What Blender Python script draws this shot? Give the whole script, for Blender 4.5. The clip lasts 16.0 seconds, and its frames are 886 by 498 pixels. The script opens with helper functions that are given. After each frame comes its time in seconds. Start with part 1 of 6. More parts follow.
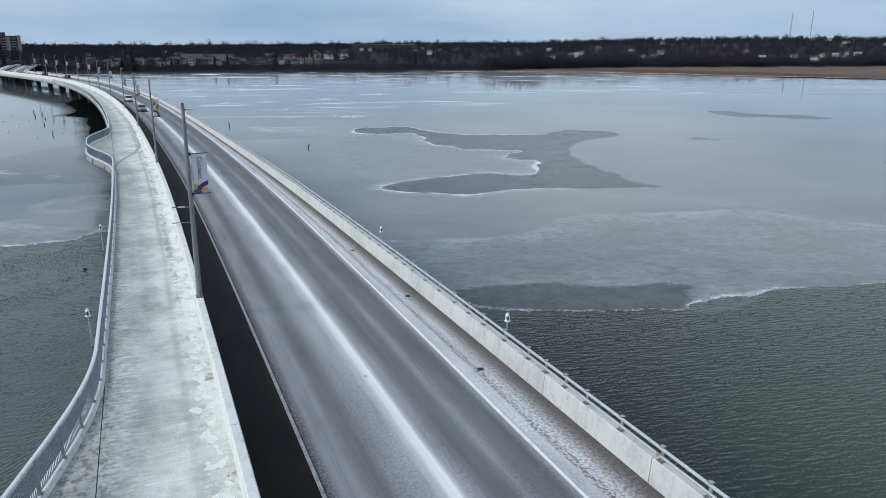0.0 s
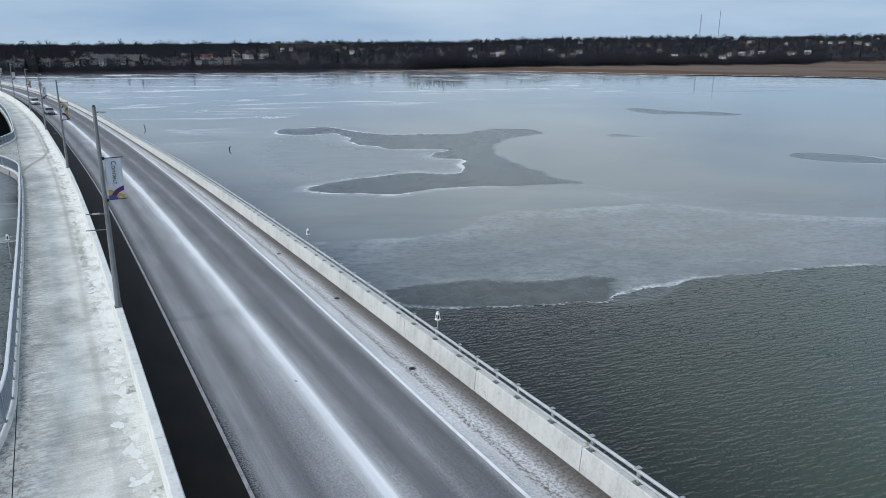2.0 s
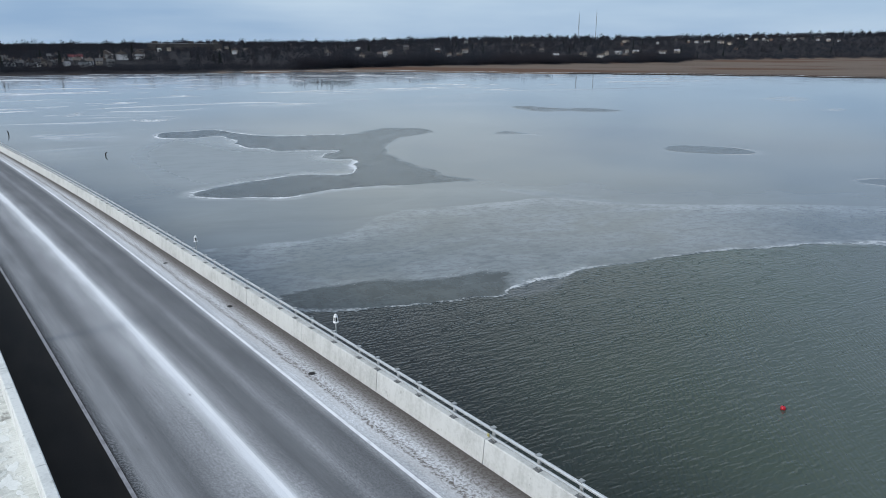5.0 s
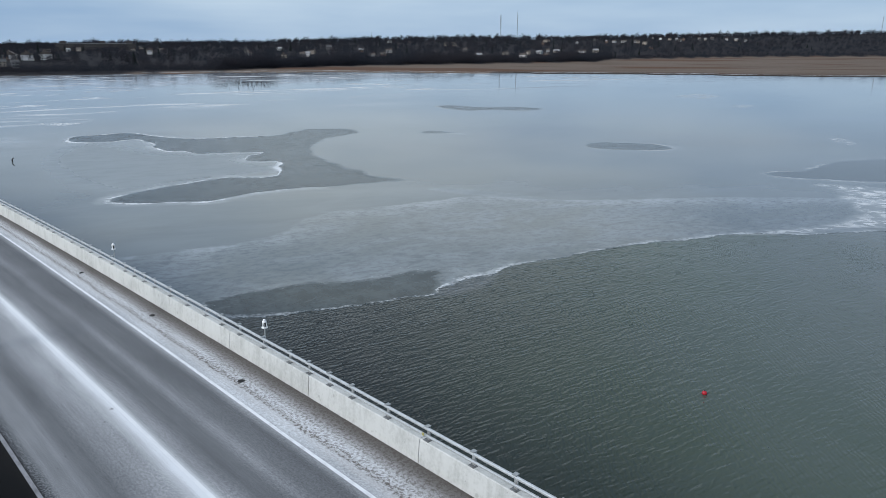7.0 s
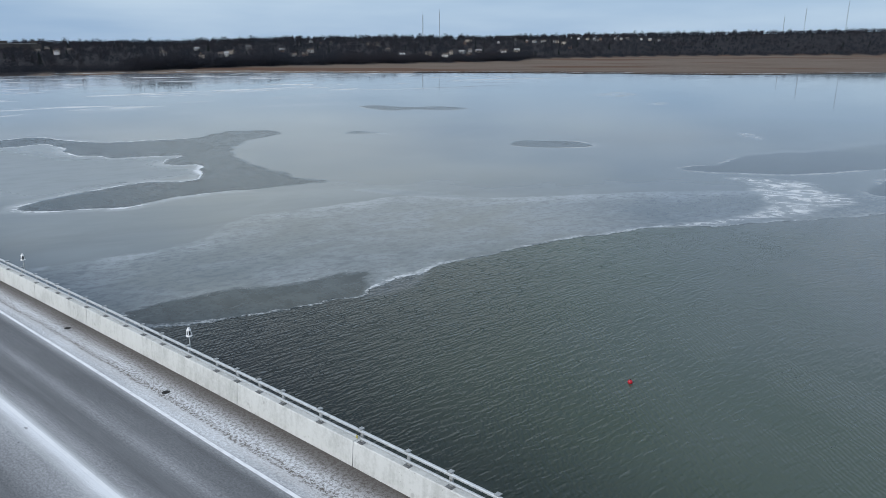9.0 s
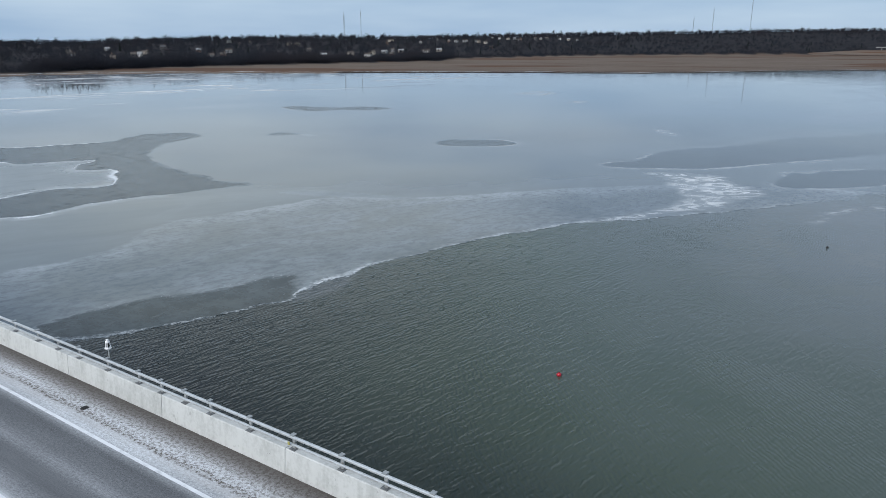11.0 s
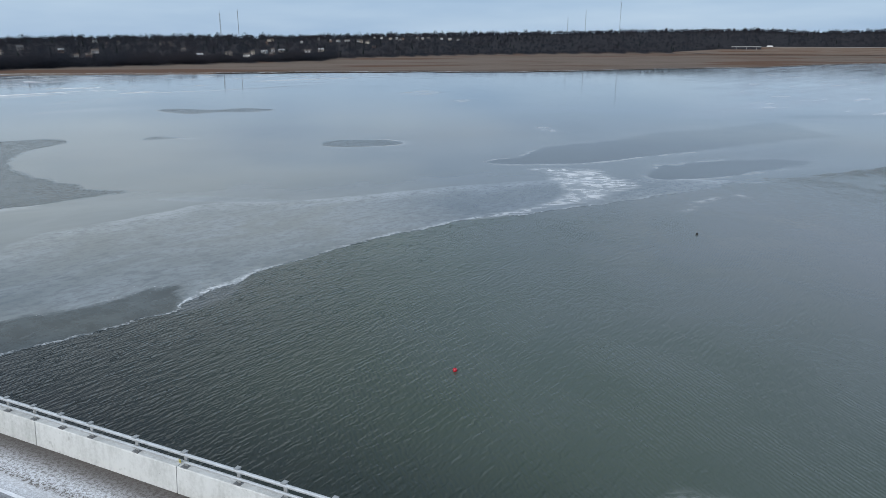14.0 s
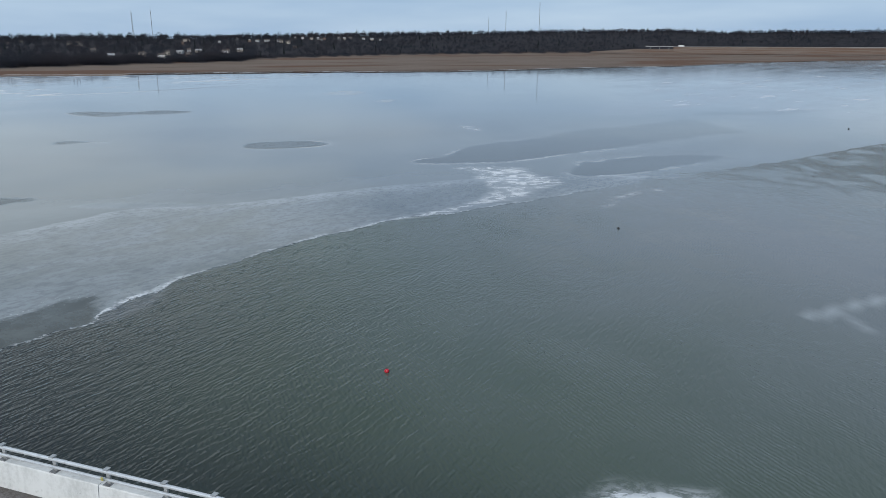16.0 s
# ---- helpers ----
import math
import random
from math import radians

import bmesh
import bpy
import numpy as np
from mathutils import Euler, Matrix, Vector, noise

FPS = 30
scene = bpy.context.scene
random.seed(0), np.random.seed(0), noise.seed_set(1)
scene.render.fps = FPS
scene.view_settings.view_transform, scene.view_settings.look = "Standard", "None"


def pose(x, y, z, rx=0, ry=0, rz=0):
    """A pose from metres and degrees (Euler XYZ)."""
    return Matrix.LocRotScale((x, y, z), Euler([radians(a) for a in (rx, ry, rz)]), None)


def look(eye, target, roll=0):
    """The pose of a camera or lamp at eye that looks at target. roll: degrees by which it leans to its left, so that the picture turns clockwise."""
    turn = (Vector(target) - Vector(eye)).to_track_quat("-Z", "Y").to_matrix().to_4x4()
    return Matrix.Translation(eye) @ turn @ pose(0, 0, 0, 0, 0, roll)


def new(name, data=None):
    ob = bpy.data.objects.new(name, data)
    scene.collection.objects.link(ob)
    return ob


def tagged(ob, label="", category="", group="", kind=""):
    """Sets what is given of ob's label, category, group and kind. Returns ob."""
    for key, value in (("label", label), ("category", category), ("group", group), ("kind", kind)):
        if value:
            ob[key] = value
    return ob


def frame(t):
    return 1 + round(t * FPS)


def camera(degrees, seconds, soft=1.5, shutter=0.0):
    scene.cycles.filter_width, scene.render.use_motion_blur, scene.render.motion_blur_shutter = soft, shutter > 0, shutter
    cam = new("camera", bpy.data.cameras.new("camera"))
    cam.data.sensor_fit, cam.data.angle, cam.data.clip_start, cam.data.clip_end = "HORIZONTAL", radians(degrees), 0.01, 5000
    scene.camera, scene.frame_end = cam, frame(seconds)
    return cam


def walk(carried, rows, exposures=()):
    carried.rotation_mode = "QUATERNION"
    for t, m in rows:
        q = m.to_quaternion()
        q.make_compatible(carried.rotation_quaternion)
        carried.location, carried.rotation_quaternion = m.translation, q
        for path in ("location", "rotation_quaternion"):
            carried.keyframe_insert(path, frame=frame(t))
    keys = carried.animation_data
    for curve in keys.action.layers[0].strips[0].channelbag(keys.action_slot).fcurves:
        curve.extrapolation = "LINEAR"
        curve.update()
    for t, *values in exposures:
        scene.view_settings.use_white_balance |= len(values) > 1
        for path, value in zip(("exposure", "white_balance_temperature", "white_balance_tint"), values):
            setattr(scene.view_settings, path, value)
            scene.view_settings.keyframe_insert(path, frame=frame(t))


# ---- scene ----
def heading(yaw, pitch):
    a, b = radians(yaw), radians(pitch)
    return Vector((-math.sin(a) * math.cos(b), math.cos(a) * math.cos(b), math.sin(b)))


EYE = Vector((0.0, 0.0, 20.5))
TURN = [(0, 0), (0.5, -1.52), (1, -3.01), (1.5, -4.48), (2, -5.95), (2.5, -7.40), (3, -8.85), (3.5, -10.29), (4, -11.72),
        (6.5, -19.00), (7, -20.47), (7.5, -21.94), (8, -23.42), (8.5, -24.91), (9, -26.40), (11.5, -33.86), (12, -35.37),
        (12.5, -36.87), (13, -38.37), (13.5, -39.87), (14, -41.36), (14.5, -42.84), (15, -44.33), (15.5, -45.83), (16, -47.31)]
cam = camera(63.46, 16.0, soft=0.8)
walk(cam, [(t, look(EYE, EYE + heading(yaw, -15.975 + 0.13 * t / 16), 0.473 - 0.269 * t / 16)) for t, yaw in TURN],
     exposures=[(0, 0.0), (16, 0.0)])

# ---- sky and sun: a thinly overcast winter noon, the low sun on the walkway's side ----
SUN = Vector((-0.927, -0.375, 0.62)).normalized()
world = bpy.data.worlds.new("sky")
scene.world = world
world.use_nodes = True
wn, wl = world.node_tree.nodes, world.node_tree.links
wn.clear()
sky = wn.new("ShaderNodeTexSky")
sky.sky_type, sky.sun_disc = "NISHITA", False
sky.sun_elevation, sky.sun_rotation = math.asin(SUN.z), math.atan2(SUN.x, SUN.y)
sky.air_density, sky.dust_density, sky.ozone_density = 1.0, 1.5, 2.0
sky_gain = wn.new("ShaderNodeVectorMath")
sky_gain.operation = "SCALE"
sky_gain.inputs["Scale"].default_value = 0.10
w_geo = wn.new("ShaderNodeTexCoord")
w_map = wn.new("ShaderNodeMapping")
w_map.inputs["Scale"].default_value = (1.1, 1.1, 7.0)
w_map.inputs["Location"].default_value = (0.35, 0.2, 0.0)
w_noise = wn.new("ShaderNodeTexNoise")
w_noise.inputs["Scale"].default_value, w_noise.inputs["Detail"].default_value = 1.6, 5.0
w_ramp = wn.new("ShaderNodeValToRGB")
w_ramp.color_ramp.elements[0].position, w_ramp.color_ramp.elements[0].color = 0.34, (0.29, 0.45, 0.68, 1)
w_ramp.color_ramp.elements[1].position, w_ramp.color_ramp.elements[1].color = 0.66, (0.53, 0.68, 0.85, 1)
# the cloud deck grows whiter and brighter above the low blue gap at the horizon
w_sep = wn.new("ShaderNodeSeparateXYZ")
w_high = wn.new("ShaderNodeMapRange")
w_high.interpolation_type = "SMOOTHSTEP"
for i, v in zip((1, 2, 3, 4), (0.045, 0.14, 0.0, 1.0)):
    w_high.inputs[i].default_value = v
w_ramp2 = wn.new("ShaderNodeValToRGB")
w_ramp2.color_ramp.elements[0].position, w_ramp2.color_ramp.elements[0].color = 0.36, (0.38, 0.485, 0.645, 1)
w_ramp2.color_ramp.elements[1].position, w_ramp2.color_ramp.elements[1].color = 0.68, (0.765, 0.84, 0.875, 1)
w_deck = wn.new("ShaderNodeMix")
w_deck.data_type = "RGBA"
w_mix = wn.new("ShaderNodeMix")
w_mix.data_type = "RGBA"
w_mix.inputs["Factor"].default_value = 0.88
w_bg = wn.new("ShaderNodeBackground")
w_bg.inputs["Strength"].default_value = 1.0
w_out = wn.new("ShaderNodeOutputWorld")
wl.new(sky.outputs["Color"], sky_gain.inputs[0])
wl.new(w_geo.outputs["Generated"], w_map.inputs["Vector"])
wl.new(w_map.outputs["Vector"], w_noise.inputs["Vector"])
wl.new(w_noise.outputs["Fac"], w_ramp.inputs["Fac"])
wl.new(sky_gain.outputs[0], w_mix.inputs["A"])
wl.new(w_geo.outputs["Generated"], w_sep.inputs[0])
wl.new(w_sep.outputs[2], w_high.inputs[0])
# thinner, whiter cloud over the middle of the bay
w_dot = wn.new("ShaderNodeVectorMath")
w_dot.operation = "DOT_PRODUCT"
w_dot.inputs[1].default_value = heading(-23, 8)
w_thin = wn.new("ShaderNodeMapRange")
w_thin.interpolation_type = "SMOOTHSTEP"
for i, v in zip((1, 2, 3, 4), (0.90, 1.0, -0.075, 0.13)):
    w_thin.inputs[i].default_value = v
w_sum = wn.new("ShaderNodeMath")
wl.new(w_geo.outputs["Generated"], w_dot.inputs[0])
wl.new(w_dot.outputs["Value"], w_thin.inputs[0])
wl.new(w_noise.outputs["Fac"], w_sum.inputs[0])
wl.new(w_thin.outputs[0], w_sum.inputs[1])
wl.new(w_sum.outputs[0], w_ramp2.inputs["Fac"])
wl.new(w_high.outputs[0], w_deck.inputs["Factor"])
wl.new(w_ramp.outputs["Color"], w_deck.inputs["A"])
wl.new(w_ramp2.outputs["Color"], w_deck.inputs["B"])
# brighter cloud towards the sun's side, above the low haze
w_side, w_lift = wn.new("ShaderNodeMapRange"), wn.new("ShaderNodeMapRange")
for node, socket, values in ((w_side, w_sep.outputs[0], (-0.15, -0.6, 0.0, 0.65)), (w_lift, w_sep.outputs[2], (0.2, 0.42, 0.0, 1.0))):
    node.interpolation_type = "SMOOTHSTEP"
    wl.new(socket, node.inputs[0])
    for i, v in zip((1, 2, 3, 4), values):
        node.inputs[i].default_value = v
w_gain, w_one, w_bright = wn.new("ShaderNodeMath"), wn.new("ShaderNodeMath"), wn.new("ShaderNodeVectorMath")
w_gain.operation, w_one.inputs[1].default_value, w_bright.operation = "MULTIPLY", 1.0, "SCALE"
wl.new(w_side.outputs[0], w_gain.inputs[0])
wl.new(w_lift.outputs[0], w_gain.inputs[1])
wl.new(w_gain.outputs[0], w_one.inputs[0])
wl.new(w_deck.outputs["Result"], w_bright.inputs[0])
wl.new(w_one.outputs[0], w_bright.inputs["Scale"])
wl.new(w_bright.outputs[0], w_mix.inputs["B"])
wl.new(w_mix.outputs["Result"], w_bg.inputs["Color"])
wl.new(w_bg.outputs["Background"], w_out.inputs["Surface"])
sun = new("sun", bpy.data.lights.new("sun", "SUN"))
sun.data.energy, sun.data.angle, sun.data.color = 2.35, radians(14), (1.0, 0.965, 0.905)
sun.matrix_world = look(SUN * 100, (0, 0, 0))


# ---- materials ----
class Nodes:
    """A small writer for node materials."""

    def __init__(self, name):
        self.mat = bpy.data.materials.new(name)
        self.mat.use_nodes = True
        self.tree = self.mat.node_tree
        self.bsdf = self.tree.nodes["Principled BSDF"]
        self.pos = self.tree.nodes.new("ShaderNodeNewGeometry").outputs["Position"]

    def put(self, socket, value):
        if hasattr(value, "is_linked"):
            self.tree.links.new(value, socket)
        elif isinstance(value, (tuple, list)) and len(value) == 3 and socket.type == "RGBA":
            socket.default_value = (*value, 1)
        else:
            socket.default_value = value

    def set(self, **values):
        for key, value in values.items():
            self.put(self.bsdf.inputs[key.replace("_", " ")], value)
        return self

    def math(self, op, a, b=0.0, clamp=False):
        n = self.tree.nodes.new("ShaderNodeMath")
        n.operation, n.use_clamp = op, clamp
        self.put(n.inputs[0], a)
        self.put(n.inputs[1], b)
        return n.outputs[0]

    def step(self, value, lo, hi, a=0.0, b=1.0):
        n = self.tree.nodes.new("ShaderNodeMapRange")
        n.interpolation_type = "SMOOTHSTEP"
        self.put(n.inputs["Value"], value)
        for i, x in zip((1, 2, 3, 4), (lo, hi, a, b)):
            self.put(n.inputs[i], x)
        return n.outputs[0]

    def scaled(self, vector, sx, sy, sz, turn=0.0):
        """Coordinates stretched along a line that lies turn degrees from the x axis."""
        if turn:
            r = self.tree.nodes.new("ShaderNodeMapping")
            self.put(r.inputs["Vector"], vector)
            r.inputs["Rotation"].default_value = (0, 0, radians(-turn))
            vector = r.outputs[0]
        n = self.tree.nodes.new("ShaderNodeMapping")
        self.put(n.inputs["Vector"], vector)
        n.inputs["Scale"].default_value = (sx, sy, sz)
        return n.outputs[0]

    def noise(self, vector, scale, detail=3.0, rough=0.55, warp=0.0):
        n = self.tree.nodes.new("ShaderNodeTexNoise")
        self.put(n.inputs["Vector"], vector)
        n.inputs["Scale"].default_value, n.inputs["Detail"].default_value = scale, detail
        n.inputs["Roughness"].default_value, n.inputs["Distortion"].default_value = rough, warp
        return n.outputs["Fac"]

    def ramp(self, value, *stops):
        n = self.tree.nodes.new("ShaderNodeValToRGB")
        self.put(n.inputs[0], value)
        e = n.color_ramp.elements
        while len(e) < len(stops):
            e.new(0.5)
        for i, (p, c) in enumerate(stops):
            e[i].position, e[i].color = p, ((*c, 1) if isinstance(c, tuple) else (c, c, c, 1))
        return n.outputs[0]

    def mix(self, f, a, b):
        n = self.tree.nodes.new("ShaderNodeMix")
        n.data_type = "RGBA"
        self.put(n.inputs["Factor"], f)
        self.put(n.inputs["A"], a)
        self.put(n.inputs["B"], b)
        return n.outputs["Result"]

    def wave(self, vector, length, bend, wobble):
        """Trains of crests along x, length metres from crest to crest."""
        n = self.tree.nodes.new("ShaderNodeTexWave")
        n.bands_direction = "Y"
        self.put(n.inputs["Vector"], vector)
        for key, value in (("Scale", 0.314 / length), ("Distortion", bend), ("Detail", 1.0), ("Detail Scale", wobble), ("Detail Roughness", 0.55)):
            n.inputs[key].default_value = value
        return n.outputs["Fac"]

    def attr(self, name):
        n = self.tree.nodes.new("ShaderNodeAttribute")
        n.attribute_name = name
        return n.outputs["Fac"]

    def uv(self):
        n = self.tree.nodes.new("ShaderNodeUVMap")
        n.uv_map = "along"
        s = self.tree.nodes.new("ShaderNodeSeparateXYZ")
        self.put(s.inputs[0], n.outputs[0])
        return n.outputs[0], s.outputs[0], s.outputs[1]

    def random(self):
        return self.tree.nodes.new("ShaderNodeObjectInfo").outputs["Random"]

    def island(self):
        return self.tree.nodes.new("ShaderNodeNewGeometry").outputs["Random Per Island"]

    def bump(self, height, strength, distance):
        n = self.tree.nodes.new("ShaderNodeBump")
        self.put(n.inputs["Height"], height)
        self.put(n.inputs["Strength"], strength)
        n.inputs["Distance"].default_value = distance
        self.put(self.bsdf.inputs["Normal"], n.outputs[0])
        return self


def simple(name, dark, light, scale=3.0, roughness=0.7, metallic=0.0, bump=0.0):
    m = Nodes(name)
    f = m.math("ADD", m.math("MULTIPLY", m.noise(m.pos, scale), 0.6), m.math("MULTIPLY", m.noise(m.pos, scale * 7.3), 0.4))
    m.set(Base_Color=m.ramp(f, (0.3, dark), (0.7, light)), Roughness=roughness, Metallic=metallic)
    if bump:
        m.bump(f, bump, 0.02)
    return m.mat


def concrete_material(name, dark, light):
    m = Nodes(name)
    big, fine = m.noise(m.pos, 0.7, 5, 0.6), m.noise(m.pos, 9.0, 4, 0.6)
    drip = m.noise(m.scaled(m.pos, 5.0, 5.0, 0.5), 1.0, 3)
    f = m.math("ADD", m.math("MULTIPLY", big, 0.5), m.math("ADD", m.math("MULTIPLY", fine, 0.25), m.math("MULTIPLY", drip, 0.25)))
    c = m.ramp(f, (0.33, dark), (0.52, light), (0.7, tuple(min(1, v * 1.08) for v in light)))
    spot = m.math("MAXIMUM", m.step(m.noise(m.pos, 2.3, 2), 0.66, 0.74, 0, 0.4), m.step(m.noise(m.pos, 11.0, 2), 0.70, 0.76, 0, 0.5))
    m.set(Base_Color=m.mix(spot, c, tuple(v * 0.55 for v in dark)), Roughness=0.85)
    return m.bump(fine, 0.25, 0.02).mat


def road_material():
    m = Nodes("salted_asphalt")
    uv, n, s = m.uv()
    drift = m.math("MULTIPLY", m.math("SUBTRACT", m.noise(m.scaled(uv, 0.5, 0.35, 1), 1.0, 4, 0.65), 0.5), m.step(n, 10.85, 11.3, 0.0, 0.32))
    p = m.math("DIVIDE", m.math("SUBTRACT", m.math("ADD", n, drift), 2.0), 11.0)
    at = lambda x: (x - 2.0) / 11.0
    salt = m.ramp(p, (at(2.0), 0.0), (at(3.80), 0.0), (at(3.9), 0.12), (at(4.3), 0.26), (at(4.8), 0.25), (at(5.2), 0.14), (at(5.5), 0.14), (at(6.0), 0.32),
                  (at(6.45), 0.36), (at(6.75), 0.41), (at(7.03), 0.66), (at(7.25), 1.0), (at(7.42), 0.85), (at(7.62), 0.40), (at(8.0), 0.24), (at(8.35), 0.15), (at(8.85), 0.16), (at(9.2), 0.27), (at(9.55), 0.16), (at(10.35), 0.13),
                  (at(10.6), 0.36), (at(10.90), 0.64), (at(11.26), 0.62), (at(11.38), 0.36), (at(11.55), 0.54), (at(11.75), 0.52), (at(12.05), 0.26), (at(12.3), 0.10), (at(12.7), 0.03))
    streak = m.noise(m.scaled(uv, 2.6, 0.05, 1), 1.0, 5, 0.62)
    blotch = m.noise(m.scaled(uv, 0.9, 0.16, 1), 1.0, 4, 0.6)
    grain = m.step(m.noise(m.scaled(uv, 1.0, 0.6, 1), 26.0, 4, 0.8), 0.28, 0.72)
    speck = m.step(m.noise(m.scaled(uv, 1.0, 0.45, 1), 15.0, 4, 0.75), 0.30, 0.70)
    # tyres polish the wheel tracks smooth; between them the salt lies rough
    worn_track = m.math("MAXIMUM", m.math("MULTIPLY", m.step(n, 4.0, 4.3), m.step(n, 5.6, 5.2)), m.math("MAXIMUM", m.math("MULTIPLY", m.step(n, 6.6, 7.05), m.step(n, 7.75, 7.5, 0.0, 0.85)), m.math("MULTIPLY", m.step(n, 8.1, 8.4), m.step(n, 8.95, 8.7))))
    clump = m.noise(m.scaled(uv, 1.0, 0.8, 1), 9.5, 4, 0.72)
    shoulder = m.step(n, 10.95, 11.15)
    churned = m.step(m.math("ADD", n, drift), 11.26, 11.36)
    hairs = m.noise(m.scaled(uv, 16.0, 0.22, 1), 1.0, 3, 0.6)
    spray = m.math("MULTIPLY", m.step(n, 4.30, 3.92), m.step(m.noise(uv, 12.0, 3, 0.7), 0.46, 0.54))
    k = m.math("MULTIPLY", m.math("ADD", 0.74, m.math("MULTIPLY", streak, 0.70)), m.math("ADD", 0.5, m.math("MULTIPLY", blotch, 1.0)))
    rough_bed = m.math("ADD", m.math("ADD", 0.42, m.math("MULTIPLY", grain, 0.55)), m.math("MULTIPLY", speck, 0.55))
    k = m.math("MULTIPLY", k, m.math("ADD", m.math("MULTIPLY", worn_track, m.math("ADD", 0.85, m.math("MULTIPLY", grain, 0.3))), m.math("MULTIPLY", m.math("SUBTRACT", 1.0, worn_track), rough_bed)))
    k = m.math("MULTIPLY", k, m.math("ADD", 0.78, m.math("MULTIPLY", hairs, 0.44)))
    k = m.math("MULTIPLY", k, m.math("SUBTRACT", 1.0, m.math("MULTIPLY", spray, 0.8)))
    rough_salt = m.math("MULTIPLY", churned, m.step(m.math("ADD", clump, m.math("MULTIPLY", m.math("SUBTRACT", grain, 0.5), 0.12)), 0.43, 0.54, m.step(m.math("ADD", n, drift), 11.45, 11.65, -0.95, -0.45), 0.42))
    f = m.math("MULTIPLY", salt, m.math("ADD", k, rough_salt), clamp=True)
    bare = m.ramp(grain, (0.3, (0.028, 0.031, 0.036)), (0.7, (0.056, 0.060, 0.068)))
    # unsalted dark asphalt by the barrier, with the barrier's shade put into the colour
    shaded_bare = m.ramp(m.noise(m.scaled(uv, 0.8, 0.25, 1), 1.5, 4), (0.35, (0.0065, 0.006, 0.0062)), (0.75, (0.0145, 0.0125, 0.0115)))
    base = m.mix(m.step(n, 3.82, 3.95), shaded_bare, bare)
    dirt = m.mix(m.step(clump, 0.3, 0.7), (0.115, 0.102, 0.092), (0.20, 0.182, 0.166))
    dirt = m.mix(m.step(n, 11.75, 12.55, 0.0, 0.85), dirt, (0.072, 0.061, 0.054))
    base = m.mix(shoulder, base, dirt)
    c = m.mix(f, base, (0.70, 0.725, 0.762))
    stray = m.math("MULTIPLY", m.step(m.noise(m.scaled(uv, 1.0, 0.7, 1), 5.5, 2, 0.5), 0.70, 0.74), m.step(m.noise(uv, 0.5, 2), 0.50, 0.62, 0.0, 0.7))
    c = m.mix(stray, c, (0.035, 0.036, 0.040))
    ll = m.math("MULTIPLY", m.step(n, 3.70, 3.72), m.step(n, 3.82, 3.84, 1, 0))
    lc = m.math("MULTIPLY", m.step(n, 7.31, 7.33), m.step(n, 7.43, 7.45, 1, 0))
    lr = m.math("MULTIPLY", m.step(n, 10.66, 10.68), m.step(n, 10.79, 10.81, 1, 0))
    worn = m.step(m.noise(m.scaled(uv, 3, 1.2, 1), 2.0, 4), 0.25, 0.6, 0.55, 1.0)
    line = m.math("MULTIPLY", m.math("ADD", ll, m.math("ADD", m.math("MULTIPLY", lc, 0.8), lr)), worn, clamp=True)
    c = m.mix(line, c, m.mix(m.step(n, 5.0, 6.0), (0.33, 0.33, 0.35), (0.78, 0.80, 0.83)))
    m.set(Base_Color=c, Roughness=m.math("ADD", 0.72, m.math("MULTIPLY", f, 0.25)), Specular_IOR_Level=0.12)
    return m.bump(m.math("ADD", m.math("MULTIPLY", grain, 0.5), m.math("MULTIPLY", clump, shoulder)), 0.4, 0.02).mat


